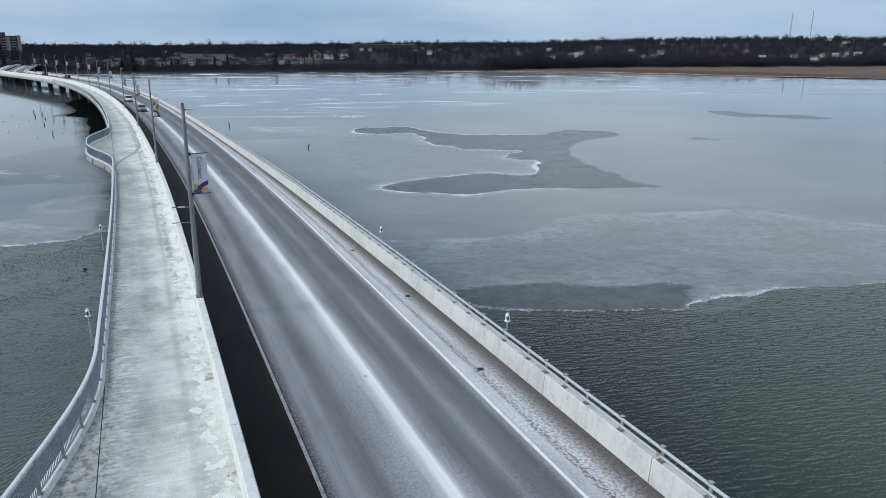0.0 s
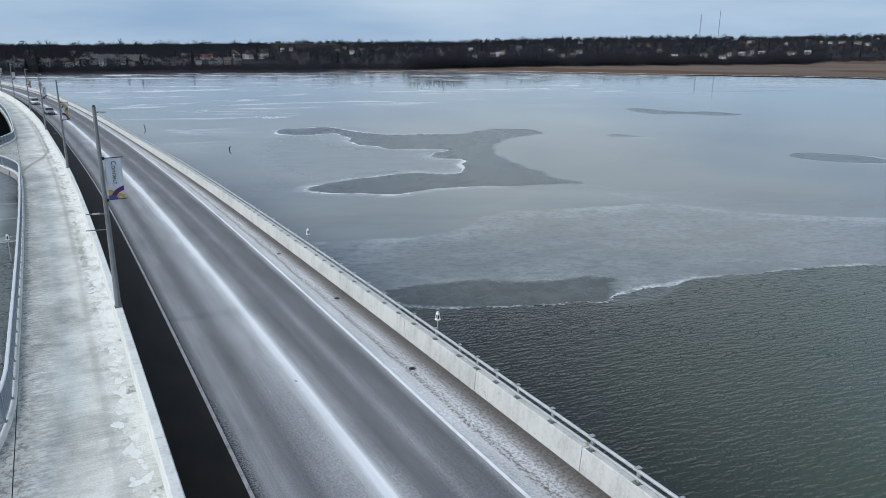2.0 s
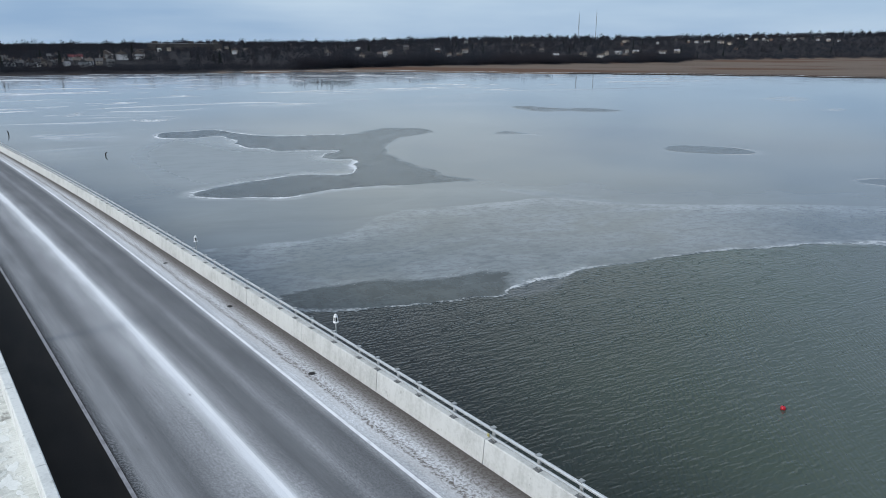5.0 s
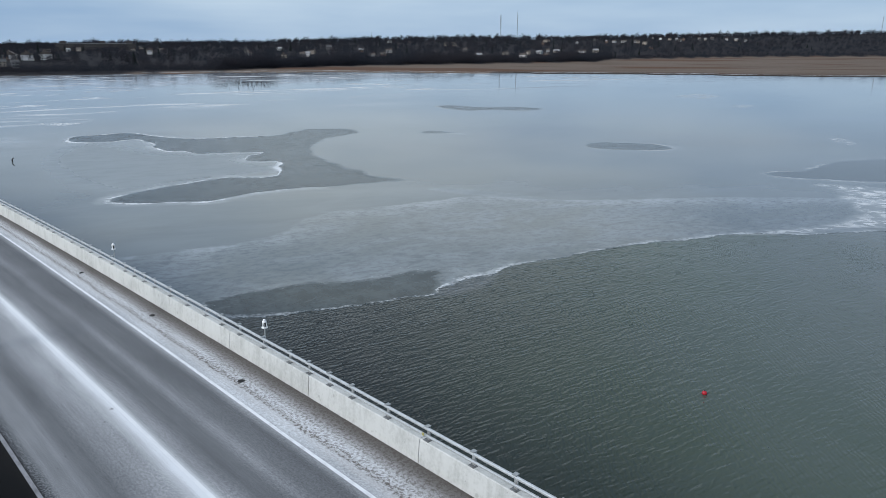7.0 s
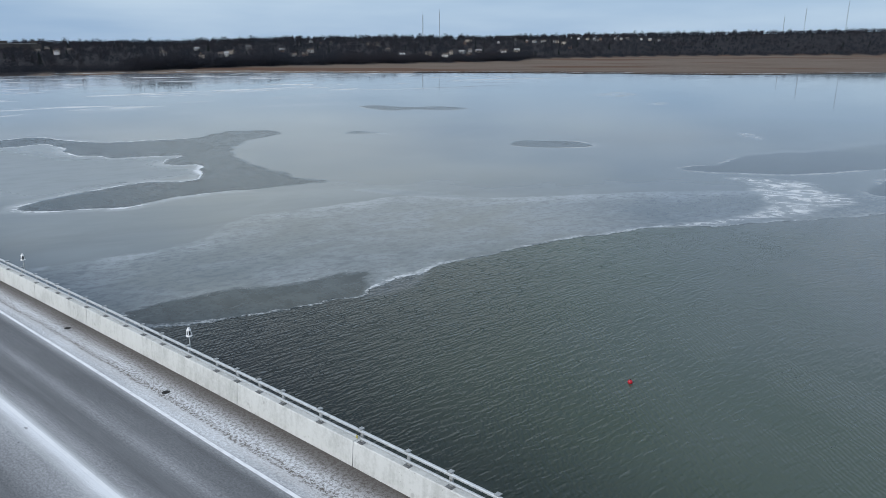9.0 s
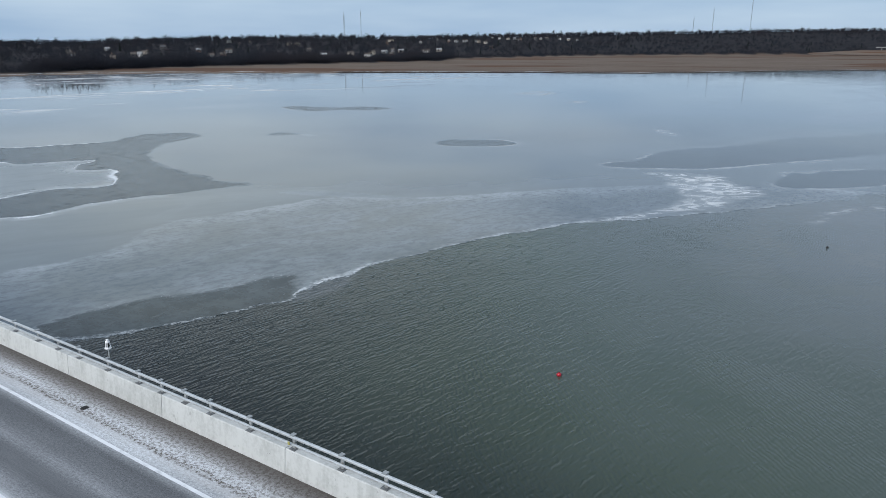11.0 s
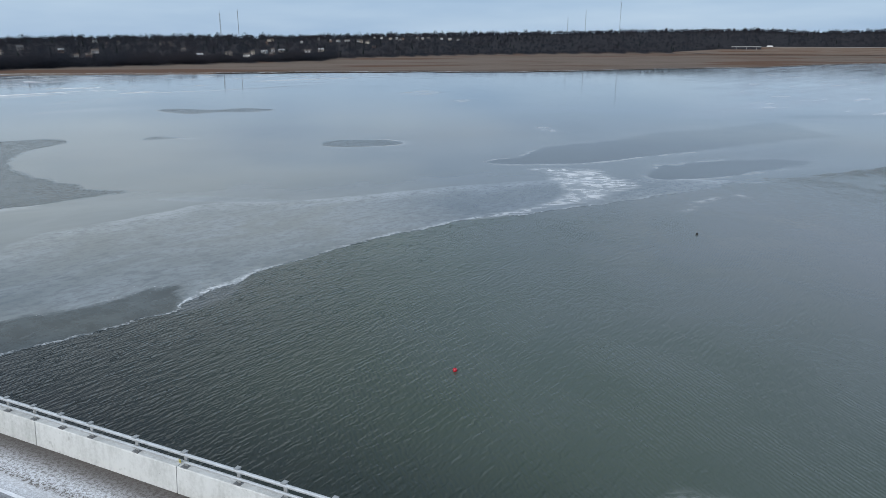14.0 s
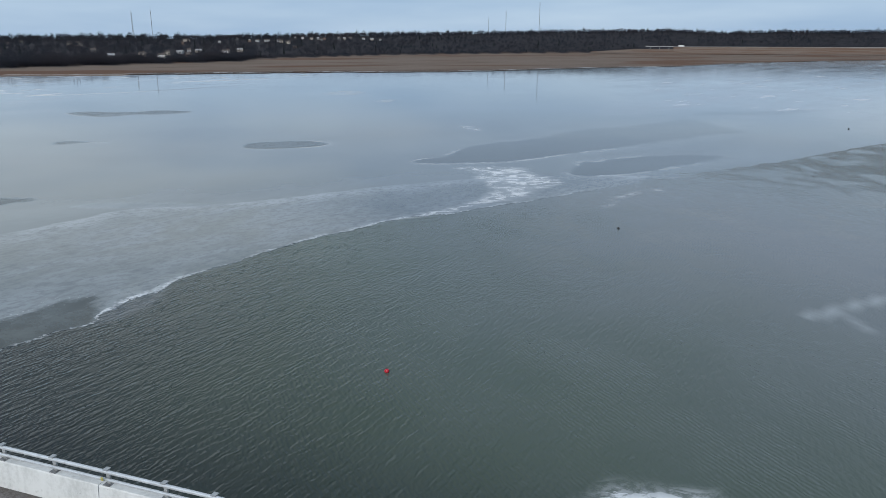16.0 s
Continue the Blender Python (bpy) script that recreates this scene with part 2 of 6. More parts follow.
def walkway_material():
    m = Nodes("frosted_broomed_concrete")
    uv, n, s = m.uv()
    tines = m.noise(m.scaled(uv, 0.8, 8.0, 1), 1.0, 4, 0.65, 0.4)
    wide = m.noise(m.scaled(uv, 0.45, 0.22, 1), 1.0, 5, 0.6)
    band = m.noise(m.scaled(uv, 0.12, 1.4, 1), 1.0, 3, 0.6)
    fine = m.noise(uv, 14.0, 3, 0.65)
    drift = m.math("MULTIPLY", m.step(n, 0.35, 0.75), m.step(n, 1.35, 1.55, 1, 0.4))
    snow = m.math("MULTIPLY", m.step(m.noise(m.scaled(uv, 1.2, 0.8, 1), 2.2, 4, 0.6), 0.56, 0.62), drift)
    f = m.math("ADD", m.math("MULTIPLY", wide, 0.46), m.math("ADD", m.math("MULTIPLY", tines, 0.18), m.math("ADD", m.math("MULTIPLY", band, 0.16), m.math("MULTIPLY", fine, 0.20))))
    c = m.ramp(f, (0.36, (0.27, 0.277, 0.26)), (0.44, (0.45, 0.463, 0.435)), (0.52, (0.62, 0.633, 0.602)), (0.62, (0.775, 0.787, 0.763)))
    left = m.math("MULTIPLY", m.step(n, -0.3, -1.5), m.step(m.noise(m.scaled(uv, 1.0, 2.6, 1), 2.2, 5, 0.75), 0.40, 0.60, 0.0, 0.60))
    edge = m.math("MAXIMUM", m.math("MAXIMUM", left, m.step(n, -1.75, -2.15, 0, 0.35)), m.math("MULTIPLY", m.step(n, 0.30, 0.42), m.step(n, 0.50, 0.75, 0.22, 0.0)))
    stain = m.math("MULTIPLY", m.step(m.noise(m.scaled(uv, 0.8, 0.5, 1), 1.3, 4, 0.6), 0.50, 0.66), m.step(n, 0.2, 0.9, 0.28, 0.60))
    c = m.mix(m.math("MAXIMUM", edge, stain), c, (0.24, 0.255, 0.25))
    # a dark melted track curving out of the far lookout, and brown mud by the barrier
    path = m.math("SUBTRACT", m.math("ADD", n, m.math("MULTIPLY", m.math("SUBTRACT", wide, 0.5), 0.6)), m.math("SUBTRACT", 0.95, m.math("MULTIPLY", m.step(s, 90, 118, 1, 0), 3.4)))
    track = m.math("MULTIPLY", m.step(m.math("ABSOLUTE", path), 0.32, 0.08), m.math("MULTIPLY", m.step(s, 90, 96), m.step(s, 150, 190, 0.6, 0.0)))
    mud = m.math("MULTIPLY", m.step(n, 0.95, 1.35), m.step(m.noise(m.scaled(uv, 0.9, 0.55, 1), 1.7, 3), 0.60, 0.68, 0.0, 0.75))
    c = m.mix(m.math("MAXIMUM", track, mud), c, (0.17, 0.165, 0.15))
    damp = m.math("MULTIPLY", m.step(m.math("ABSOLUTE", m.math("SUBTRACT", m.math("ADD", n, m.math("MULTIPLY", m.math("SUBTRACT", wide, 0.5), 0.5)), 0.42)), 0.26, 0.05), m.math("MULTIPLY", m.step(s, 24, 32), m.step(m.noise(m.scaled(uv, 0.6, 0.12, 1), 1.0, 3), 0.35, 0.6, 0.05, 0.42)))
    c = m.mix(damp, c, (0.26, 0.265, 0.255))
    pools = m.math("MULTIPLY", m.step(m.noise(m.scaled(uv, 0.55, 0.30, 1), 1.0, 5, 0.65), 0.52, 0.66), 0.30)
    c = m.mix(pools, c, (0.33, 0.345, 0.335))
    c = m.mix(m.math("MULTIPLY", snow, 0.45), c, (0.74, 0.77, 0.77))
    # grit along the kerb, and the ploughed strip of old snow along the barrier with a wet brown border
    ploughed = m.math("ADD", n, m.math("MULTIPLY", m.math("SUBTRACT", m.noise(m.scaled(uv, 1.0, 0.45, 1), 1.6, 4, 0.65), 0.5), 1.1))
    farther = m.step(s, 26, 40)
    wet = m.math("MULTIPLY", m.math("MULTIPLY", m.step(ploughed, 0.62, 0.80), m.step(ploughed, 1.05, 0.90)), m.math("MULTIPLY", farther, m.step(m.noise(m.scaled(uv, 1.0, 0.3, 1), 0.9, 3), 0.45, 0.62, 0.0, 0.6)))
    c = m.mix(wet, c, (0.24, 0.235, 0.215))
    strip = m.math("MULTIPLY", m.math("MULTIPLY", m.step(ploughed, 0.95, 1.15), farther), m.step(m.noise(m.scaled(uv, 1.0, 0.4, 1), 1.3, 4, 0.7), 0.40, 0.56, 0.1, 0.85))
    c = m.mix(strip, c, (0.77, 0.785, 0.78))
    grit = m.math("MULTIPLY", m.step(n, -1.45, -2.2), m.step(m.noise(m.scaled(uv, 1.0, 0.8, 1), 3.2, 5, 0.75), 0.46, 0.60, 0.0, 0.85))
    c = m.mix(grit, c, (0.16, 0.16, 0.155))
    m.set(Base_Color=c, Roughness=0.85)
    return m.bump(m.math("ADD", tines, m.math("MULTIPLY", snow, 2.0)), 0.3, 0.03).mat


def bay_material():
    m = Nodes("bay_water_and_ice")
    pos = m.pos
    warp = m.math("ADD", m.math("MULTIPLY", m.math("SUBTRACT", m.noise(pos, 0.22, 4), 0.5), 3.2), m.math("MULTIPLY", m.math("SUBTRACT", m.noise(pos, 1.3, 3), 0.5), 0.9))
    d_ice, d_lead, d_frost = m.attr("d_ice"), m.attr("d_lead"), m.attr("d_frost")
    chip = m.math("MULTIPLY", m.math("SUBTRACT", m.noise(pos, 2.6, 3, 0.6), 0.5), m.math("MULTIPLY", m.attr("rimmed"), 0.9))
    e_ice = m.math("ADD", m.math("ADD", d_ice, m.math("MULTIPLY", warp, m.step(m.attr("calm_mirror_dark"), 0.0, 0.3, 0.6, 0.12))), chip)
    # broken, frayed sides where young ice meets the old
    fray = m.math("MULTIPLY", m.math("SUBTRACT", m.noise(m.scaled(pos, 0.30, 0.75, 1, 8), 1.0, 5, 0.72), 0.5), m.math("MULTIPLY", m.attr("ragged"), 4.5))
    e_lead = m.math("ADD", m.math("ADD", d_lead, m.math("MULTIPLY", warp, 0.55)), fray)
    under = m.attr("calm_mirror_dark")
    ice = m.step(e_ice, m.math("SUBTRACT", -0.12, m.math("MULTIPLY", under, 0.9)), m.math("ADD", 0.25, m.math("MULTIPLY", under, 1.3)))
    lead = m.math("MULTIPLY", m.step(e_lead, -0.35, 0.6), m.attr("lead_dark"))
    slush = m.math("MULTIPLY", m.step(m.noise(m.scaled(pos, 0.28, 0.55, 1, 10), 1.0, 5, 0.7), 0.54, 0.68), m.math("MULTIPLY", m.attr("ragged"), 0.65))
    lead = m.math("MULTIPLY", lead, m.math("SUBTRACT", 1.0, slush))
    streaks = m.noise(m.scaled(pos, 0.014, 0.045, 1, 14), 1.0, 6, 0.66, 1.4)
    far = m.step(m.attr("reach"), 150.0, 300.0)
    cloud = m.noise(m.scaled(pos, 0.018, 0.028, 1), 1.0, 5, 0.6, 0.6)
    veil = m.noise(m.scaled(pos, 0.055, 0.085, 1, 12), 1.0, 6, 0.62, 1.6)
    mott = m.noise(m.scaled(pos, 0.30, 0.45, 1, 10), 1.0, 5, 0.7)
    depth = m.math("ADD", m.attr("depth"), m.math("MULTIPLY", warp, 0.7))
    inner = m.step(depth, -2.5, 2.0)
    seam = m.math("MULTIPLY", m.math("MULTIPLY", m.step(depth, -6.0, -0.5), m.step(depth, 0.6, -0.3)), m.math("ADD", 0.12, m.math("MULTIPLY", m.step(m.noise(pos, 0.12, 4, 0.65), 0.40, 0.62), 0.50)))
    milky = m.math("MULTIPLY", m.step(veil, 0.38, 0.68), m.math("ADD", 0.25, m.math("MULTIPLY", m.math("SUBTRACT", 1.0, inner), 0.55)))
    c_ice = m.ramp(cloud, (0.3, (0.098, 0.122, 0.132)), (0.7, (0.172, 0.202, 0.208)))
    c_ice = m.mix(milky, c_ice, (0.20, 0.235, 0.265))
    c_ice = m.mix(m.math("MULTIPLY", m.step(mott, 0.50, 0.70), m.math("MULTIPLY", m.math("SUBTRACT", 1.0, inner), 0.6)), c_ice, (0.095, 0.115, 0.128))
    c_ice = m.mix(seam, c_ice, (0.36, 0.40, 0.43))
    c_ice = m.mix(m.math("MULTIPLY", m.attr("veil"), m.step(m.noise(m.scaled(pos, 0.2, 0.35, 1, 10), 1.0, 4, 0.65), 0.30, 0.62, 0.45, 1.0)), c_ice, (0.34, 0.375, 0.395))
    spots = m.noise(m.scaled(pos, 0.9, 1.3, 1, 8), 1.0, 4, 0.7)
    c_ice = m.mix(m.math("MULTIPLY", m.step(spots, 0.44, 0.64), m.math("MULTIPLY", m.math("SUBTRACT", 1.0, inner), 0.6)), c_ice, (0.080, 0.102, 0.118))
    blots = m.math("MULTIPLY", m.step(m.noise(m.scaled(pos, 0.32, 0.5, 1, 10), 1.0, 2, 0.5), 0.60, 0.72), m.math("MULTIPLY", m.math("SUBTRACT", 1.0, inner), 0.55))
    c_ice = m.mix(blots, c_ice, (0.070, 0.090, 0.105))
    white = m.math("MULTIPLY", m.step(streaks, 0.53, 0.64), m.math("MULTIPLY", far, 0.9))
    dust = m.math("MULTIPLY", m.attr("dust"), m.step(m.noise(m.scaled(pos, 0.010, 0.05, 1, 6), 1.0, 5, 0.62), 0.34, 0.60, 0.25, 1.0))
    c_ice = m.mix(m.math("MULTIPLY", dust, 0.55), c_ice, (0.345, 0.345, 0.40))
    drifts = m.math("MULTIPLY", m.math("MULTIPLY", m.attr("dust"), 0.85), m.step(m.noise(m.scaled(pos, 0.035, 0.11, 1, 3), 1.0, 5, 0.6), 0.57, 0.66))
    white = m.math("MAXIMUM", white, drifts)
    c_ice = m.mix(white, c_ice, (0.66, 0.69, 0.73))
    rim_noise = m.math("MULTIPLY", m.step(m.noise(pos, 0.35, 4, 0.7), 0.38, 0.58), m.step(m.noise(pos, 2.4, 3, 0.7), 0.38, 0.52, 0.25, 1.0))
    flake = m.math("MULTIPLY", m.step(m.noise(pos, 2.8, 4, 0.75), 0.60, 0.68), m.step(m.noise(pos, 0.30, 3), 0.48, 0.60))
    flake = m.math("MULTIPLY", flake, m.math("MULTIPLY", m.step(m.math("ABSOLUTE", e_lead), 1.5, 0.2), m.math("MAXIMUM", m.attr("rimmed"), m.attr("ragged"))))
    thin = m.step(m.noise(pos, 0.09, 3, 0.6), 0.35, 0.65, 0.35, 1.6)
    rim = m.math("MULTIPLY", m.math("MULTIPLY", m.step(e_ice, -0.1, 0.1), m.step(m.math("DIVIDE", e_ice, thin), 0.15, 0.8, 1, 0)), rim_noise)
    d2 = m.math("MULTIPLY", e_lead, -1.0)
    bank = m.attr("bank")
    rim2 = m.math("MULTIPLY", m.math("MULTIPLY", m.step(d2, -0.2, 0.1), m.step(m.math("DIVIDE", d2, thin), 0.2, 0.95, 1, 0)), m.math("MULTIPLY", bank, m.step(m.noise(pos, 0.16, 4, 0.65), 0.38, 0.58)))
    halo = m.math("MULTIPLY", m.math("MULTIPLY", m.step(d2, -0.1, 0.3), m.step(d2, 2.6, 0.4)), m.math("MULTIPLY", bank, m.step(m.noise(pos, 0.10, 4, 0.65), 0.35, 0.60, 0.06, 0.34)))
    f_noise = m.step(m.noise(m.scaled(pos, 0.24, 0.42, 1, -35), 1.0, 6, 0.72, 1.3), 0.47, 0.58)
    f_edge = m.math("ADD", d_frost, m.math("MULTIPLY", warp, 0.7))
    frost = m.math("MULTIPLY", m.math("MULTIPLY", m.step(f_edge, -0.8, 2.2), m.attr("frost_fill")), m.math("MAXIMUM", m.math("ADD", 0.18, m.math("MULTIPLY", f_noise, 0.95)), m.math("MULTIPLY", m.step(m.attr("frost_fill"), 0.85, 0.9), m.step(m.noise(pos, 1.6, 5, 0.75), 0.40, 0.60, 0.10, 0.62))))
    rims = m.math("MAXIMUM", m.math("MAXIMUM", m.math("MULTIPLY", m.math("MULTIPLY", rim, m.attr("rimmed")), 0.95), m.math("MAXIMUM", m.math("MAXIMUM", flake, halo), rim2)), frost)
    c_water = m.mix(m.step(m.math("ADD", m.attr("water_tone"), m.math("MULTIPLY", m.math("SUBTRACT", m.noise(pos, 0.03, 3), 0.5), 0.5)), 0.0, 1.0), (0.009, 0.015, 0.014), (0.053, 0.077, 0.056))
    skim = m.attr("skim")
    # the dark reflection of the deck is put into the water colour here
    c_water = m.mix(m.math("MULTIPLY", m.attr("calm_mirror_dark"), 1.6, clamp=True), c_water, (0.004, 0.005, 0.006))
    c_water = m.mix(m.math("MULTIPLY", skim, 0.72), c_water, (0.142, 0.158, 0.185))
    skin = m.math("ADD", m.math("MULTIPLY", m.noise(m.scaled(pos, 0.55, 0.30, 1, 14), 1.0, 4, 0.75), 0.65), m.math("MULTIPLY", mott, 0.35))
    c_lead = m.mix(m.step(skin, 0.38, 0.62), (0.006, 0.017, 0.021), (0.040, 0.058, 0.064))
    c_ice = m.mix(lead, c_ice, c_lead)
    c_water = m.mix(m.math("MULTIPLY", m.attr("veil"), 0.8), c_water, (0.34, 0.375, 0.395))
    c = m.mix(ice, c_water, c_ice)
    c = m.mix(m.math("MULTIPLY", rims, m.math("MAXIMUM", ice, m.step(d_frost, -1, 1))), c, (0.72, 0.75, 0.78))
    # short wind waves in two crossing trains, each coming and going in patches
    train = m.math("MULTIPLY", m.wave(m.scaled(pos, 1, 1, 1, 14), 0.40, 6.5, 1.5), m.step(m.noise(m.scaled(pos, 0.35, 0.6, 1, 14), 1.0, 2), 0.36, 0.66, 0.15, 1.0))
    across = m.math("MULTIPLY", m.wave(m.scaled(pos, 1, 1, 1, 68), 0.30, 4.4, 1.0), m.step(m.noise(m.scaled(pos, 0.10, 0.16, 1, 60), 1.0, 2), 0.36, 0.58, 0.15, 1.0))
    chop = m.noise(m.scaled(pos, 0.80, 3.0, 1, 13), 1.0, 1.6, 0.45, 0.35)
    cross_chop = m.noise(m.scaled(pos, 1.2, 3.5, 1, 38), 1.0, 1.0, 0.5, 0.3)
    chop2 = m.noise(m.scaled(pos, 0.16, 0.5, 1, 24), 1.0, 3, 0.5)
    waves = m.math("ADD", m.math("ADD", m.math("MULTIPLY", train, 0.24), m.math("MULTIPLY", across, 0.30)), m.math("ADD", m.math("ADD", m.math("MULTIPLY", chop, 1.20), m.math("MULTIPLY", cross_chop, 0.60)), m.math("MULTIPLY", chop2, 0.7)))
    crack = m.noise(m.scaled(pos, 0.8, 1.6, 1), 1.0, 3, 0.6)
    rippled = m.math("MULTIPLY", m.math("SUBTRACT", 1.0, m.math("MULTIPLY", ice, m.math("SUBTRACT", 1.0, m.math("MULTIPLY", m.math("MULTIPLY", lead, m.step(m.attr("lead_dark"), 0.9, 0.97)), 0.50)))), m.math("SUBTRACT", 1.0, m.math("MAXIMUM", m.step(skim, 0.30, 1.0, 0.0, 0.66), m.math("MULTIPLY", m.attr("calm_mirror_dark"), 0.93))))
    height = m.math("ADD", m.math("MULTIPLY", waves, rippled), m.math("MULTIPLY", crack, 0.004))
    rough_ice = m.math("ADD", m.math("ADD", m.math("MULTIPLY", milky, 0.12), m.math("MULTIPLY", m.attr("veil"), 0.5)), m.math("MAXIMUM", m.math("MULTIPLY", white, 0.25), m.math("MULTIPLY", dust, 0.08)))
    rough = m.math("ADD", m.math("MULTIPLY", ice, rough_ice), m.math("MULTIPLY", rims, 0.5))
    # gloss falls away under the deck so the painted reflection stays black
    m.set(Base_Color=c, Roughness=m.math("ADD", rough, 0.04, clamp=True), IOR=1.32, Specular_IOR_Level=m.math("SUBTRACT", 0.5, m.math("ADD", m.math("MULTIPLY", m.math("MULTIPLY", lead, ice), 0.14), m.math("MULTIPLY", m.math("MULTIPLY", m.attr("calm_mirror_dark"), m.math("SUBTRACT", 1.0, ice)), 0.85)), clamp=True))
    return m.bump(height, 1.0, 0.056).mat


def land_material():
    m = Nodes("reed_marsh_and_winter_ground")
    wood = m.attr("wood")
    reed = m.ramp(m.noise(m.scaled(m.pos, 0.008, 0.02, 1), 1.0, 6, 0.65), (0.3, (0.112, 0.078, 0.058)), (0.46, (0.150, 0.117, 0.096)), (0.7, (0.178, 0.145, 0.124)))
    reed = m.mix(m.math("MULTIPLY", m.noise(m.pos, 0.8, 3), 0.4), reed, (0.09, 0.062, 0.042))
    rust = m.step(m.noise(m.scaled(m.pos, 0.004, 0.010, 1, -20), 1.0, 2, 0.4), 0.54, 0.60, 0.0, 0.75)
    reed = m.mix(rust, reed, (0.105, 0.052, 0.030))
    reed = m.mix(m.attr("brink"), reed, (0.030, 0.021, 0.016))
    # the soil leans blue too, distance haze mixed into its colour
    soil = m.ramp(m.noise(m.pos, 0.05, 5), (0.35, (0.014, 0.0145, 0.018)), (0.7, (0.028, 0.027, 0.031)))
    m.set(Base_Color=m.mix(wood, reed, soil), Roughness=0.95, Specular_IOR_Level=0.1)
    return m.bump(m.noise(m.pos, 0.6, 4), 0.8, 0.8).mat


def twig_material(name, dark, light, tinge):
    m = Nodes(name)
    c = m.ramp(m.island(), (0.1, dark), (0.9, light))
    stand = m.step(m.noise(m.scaled(m.pos, 0.010, 0.010, 0.03), 1.0, 3, 0.6), 0.42, 0.62, 0.0, 0.7)
    lean = m.tree.nodes.new("ShaderNodeVectorMath")
    lean.operation = "MULTIPLY_ADD"
    m.put(lean.inputs[0], m.tree.nodes["Geometry"].outputs["Normal"])
    lean.inputs[1].default_value, lean.inputs[2].default_value = (0.35, 0.35, 0.35), (-0.25, -0.3, 0.75)
    unit = m.tree.nodes.new("ShaderNodeVectorMath")
    unit.operation = "NORMALIZE"
    m.put(unit.inputs[0], lean.outputs[0])
    m.set(Base_Color=m.mix(stand, c, tinge), Roughness=0.95, Specular_IOR_Level=0.05, Normal=unit.outputs[0])
    return m.mat


CONCRETE = concrete_material("pale_cast_concrete", (0.46, 0.48, 0.475), (0.65, 0.67, 0.66))
PARAPET = concrete_material("stained_parapet_concrete", (0.35, 0.362, 0.355), (0.53, 0.545, 0.54))
# near black: the shade beneath the deck is put into this concrete's colour
SHADED_CONCRETE = concrete_material("shade_darkened_pier_concrete", (0.016, 0.0165, 0.018), (0.040, 0.041, 0.043))
FASCIA = concrete_material("grey_deck_edge_concrete", (0.17, 0.175, 0.18), (0.27, 0.275, 0.28))
ROAD = road_material()
WALK = walkway_material()
BAY = bay_material()
LAND = land_material()
GALV = simple("galvanised_steel", (0.47, 0.495, 0.505), (0.68, 0.70, 0.71), 4.0, 0.32, 0.55)
POST = simple("grey_zinc_post", (0.27, 0.285, 0.295), (0.42, 0.435, 0.44), 6.0, 0.45, 0.4)
PLATE = simple("dull_zinc_plate", (0.11, 0.115, 0.12), (0.27, 0.28, 0.285), 14.0, 0.55, 0.5)
BLUE_STEEL = simple("blue_grey_painted_steel", (0.19, 0.225, 0.27), (0.27, 0.31, 0.36), 3.0, 0.45)
TOP_RAIL = simple("brushed_pale_rail", (0.56, 0.60, 0.64), (0.72, 0.75, 0.78), 3.0, 0.4, 0.3)
POLE = simple("grey_painted_pole", (0.17, 0.18, 0.195), (0.25, 0.265, 0.28), 2.0, 0.5, 0.2)
JOINT = simple("black_joint_filler", (0.012, 0.012, 0.013), (0.03, 0.03, 0.03), 5.0, 0.8)
FILLER = simple("grey_joint_filler", (0.10, 0.10, 0.10), (0.17, 0.17, 0.165), 5.0, 0.8)
WHITE_PAINT = simple("white_enamel", (0.72, 0.73, 0.74), (0.84, 0.85, 0.86), 3.0, 0.4)
BLACK = simple("black_plastic", (0.010, 0.010, 0.011), (0.022, 0.022, 0.024), 6.0, 0.45)
YELLOW = simple("yellow_reflector", (0.34, 0.30, 0.09), (0.44, 0.39, 0.13), 9.0, 0.4)
RED = simple("red_buoy_paint", (0.34, 0.008, 0.02), (0.46, 0.014, 0.03), 4.0, 0.35)
THIN_ICE = simple("thin_grey_white_ice", (0.60, 0.62, 0.61), (0.78, 0.80, 0.79), 4.0, 0.6, 0.0, 0.3)
SNOW = simple("crusted_snow", (0.64, 0.67, 0.69), (0.78, 0.81, 0.83), 5.0, 0.8, 0.0, 0.5)
DEADWOOD = simple("wet_dark_wood", (0.006, 0.0055, 0.005), (0.011, 0.010, 0.0095), 6.0, 0.7)
CLOTH = simple("white_banner_cloth", (0.66, 0.69, 0.74), (0.75, 0.78, 0.83), 2.0, 0.8)
PURPLE = simple("purple_print", (0.085, 0.030, 0.14), (0.115, 0.042, 0.18), 5.0, 0.8)
GOLD = simple("golden_print", (0.52, 0.34, 0.06), (0.62, 0.42, 0.09), 5.0, 0.8)
NAVY = simple("blue_print", (0.05, 0.08, 0.24), (0.07, 0.11, 0.30), 5.0, 0.8)
INK = simple("grey_blue_lettering", (0.045, 0.065, 0.085), (0.07, 0.09, 0.11), 5.0, 0.8)
GLASS = simple("dark_window_glass", (0.012, 0.015, 0.018), (0.03, 0.035, 0.04), 2.0, 0.12)
TYRE = simple("black_rubber", (0.012, 0.012, 0.012), (0.025, 0.025, 0.025), 8.0, 0.8)
RIM = simple("alloy_rim", (0.30, 0.31, 0.32), (0.45, 0.46, 0.47), 8.0, 0.35, 0.7)
CAR_WHITE = simple("white_car_paint", (0.62, 0.63, 0.64), (0.72, 0.73, 0.74), 1.5, 0.22)
CAR_SILVER = simple("silver_car_paint", (0.22, 0.23, 0.24), (0.30, 0.31, 0.32), 1.5, 0.28, 0.5)
CAR_DARK = simple("black_car_paint", (0.012, 0.012, 0.014), (0.02, 0.02, 0.024), 1.5, 0.2)
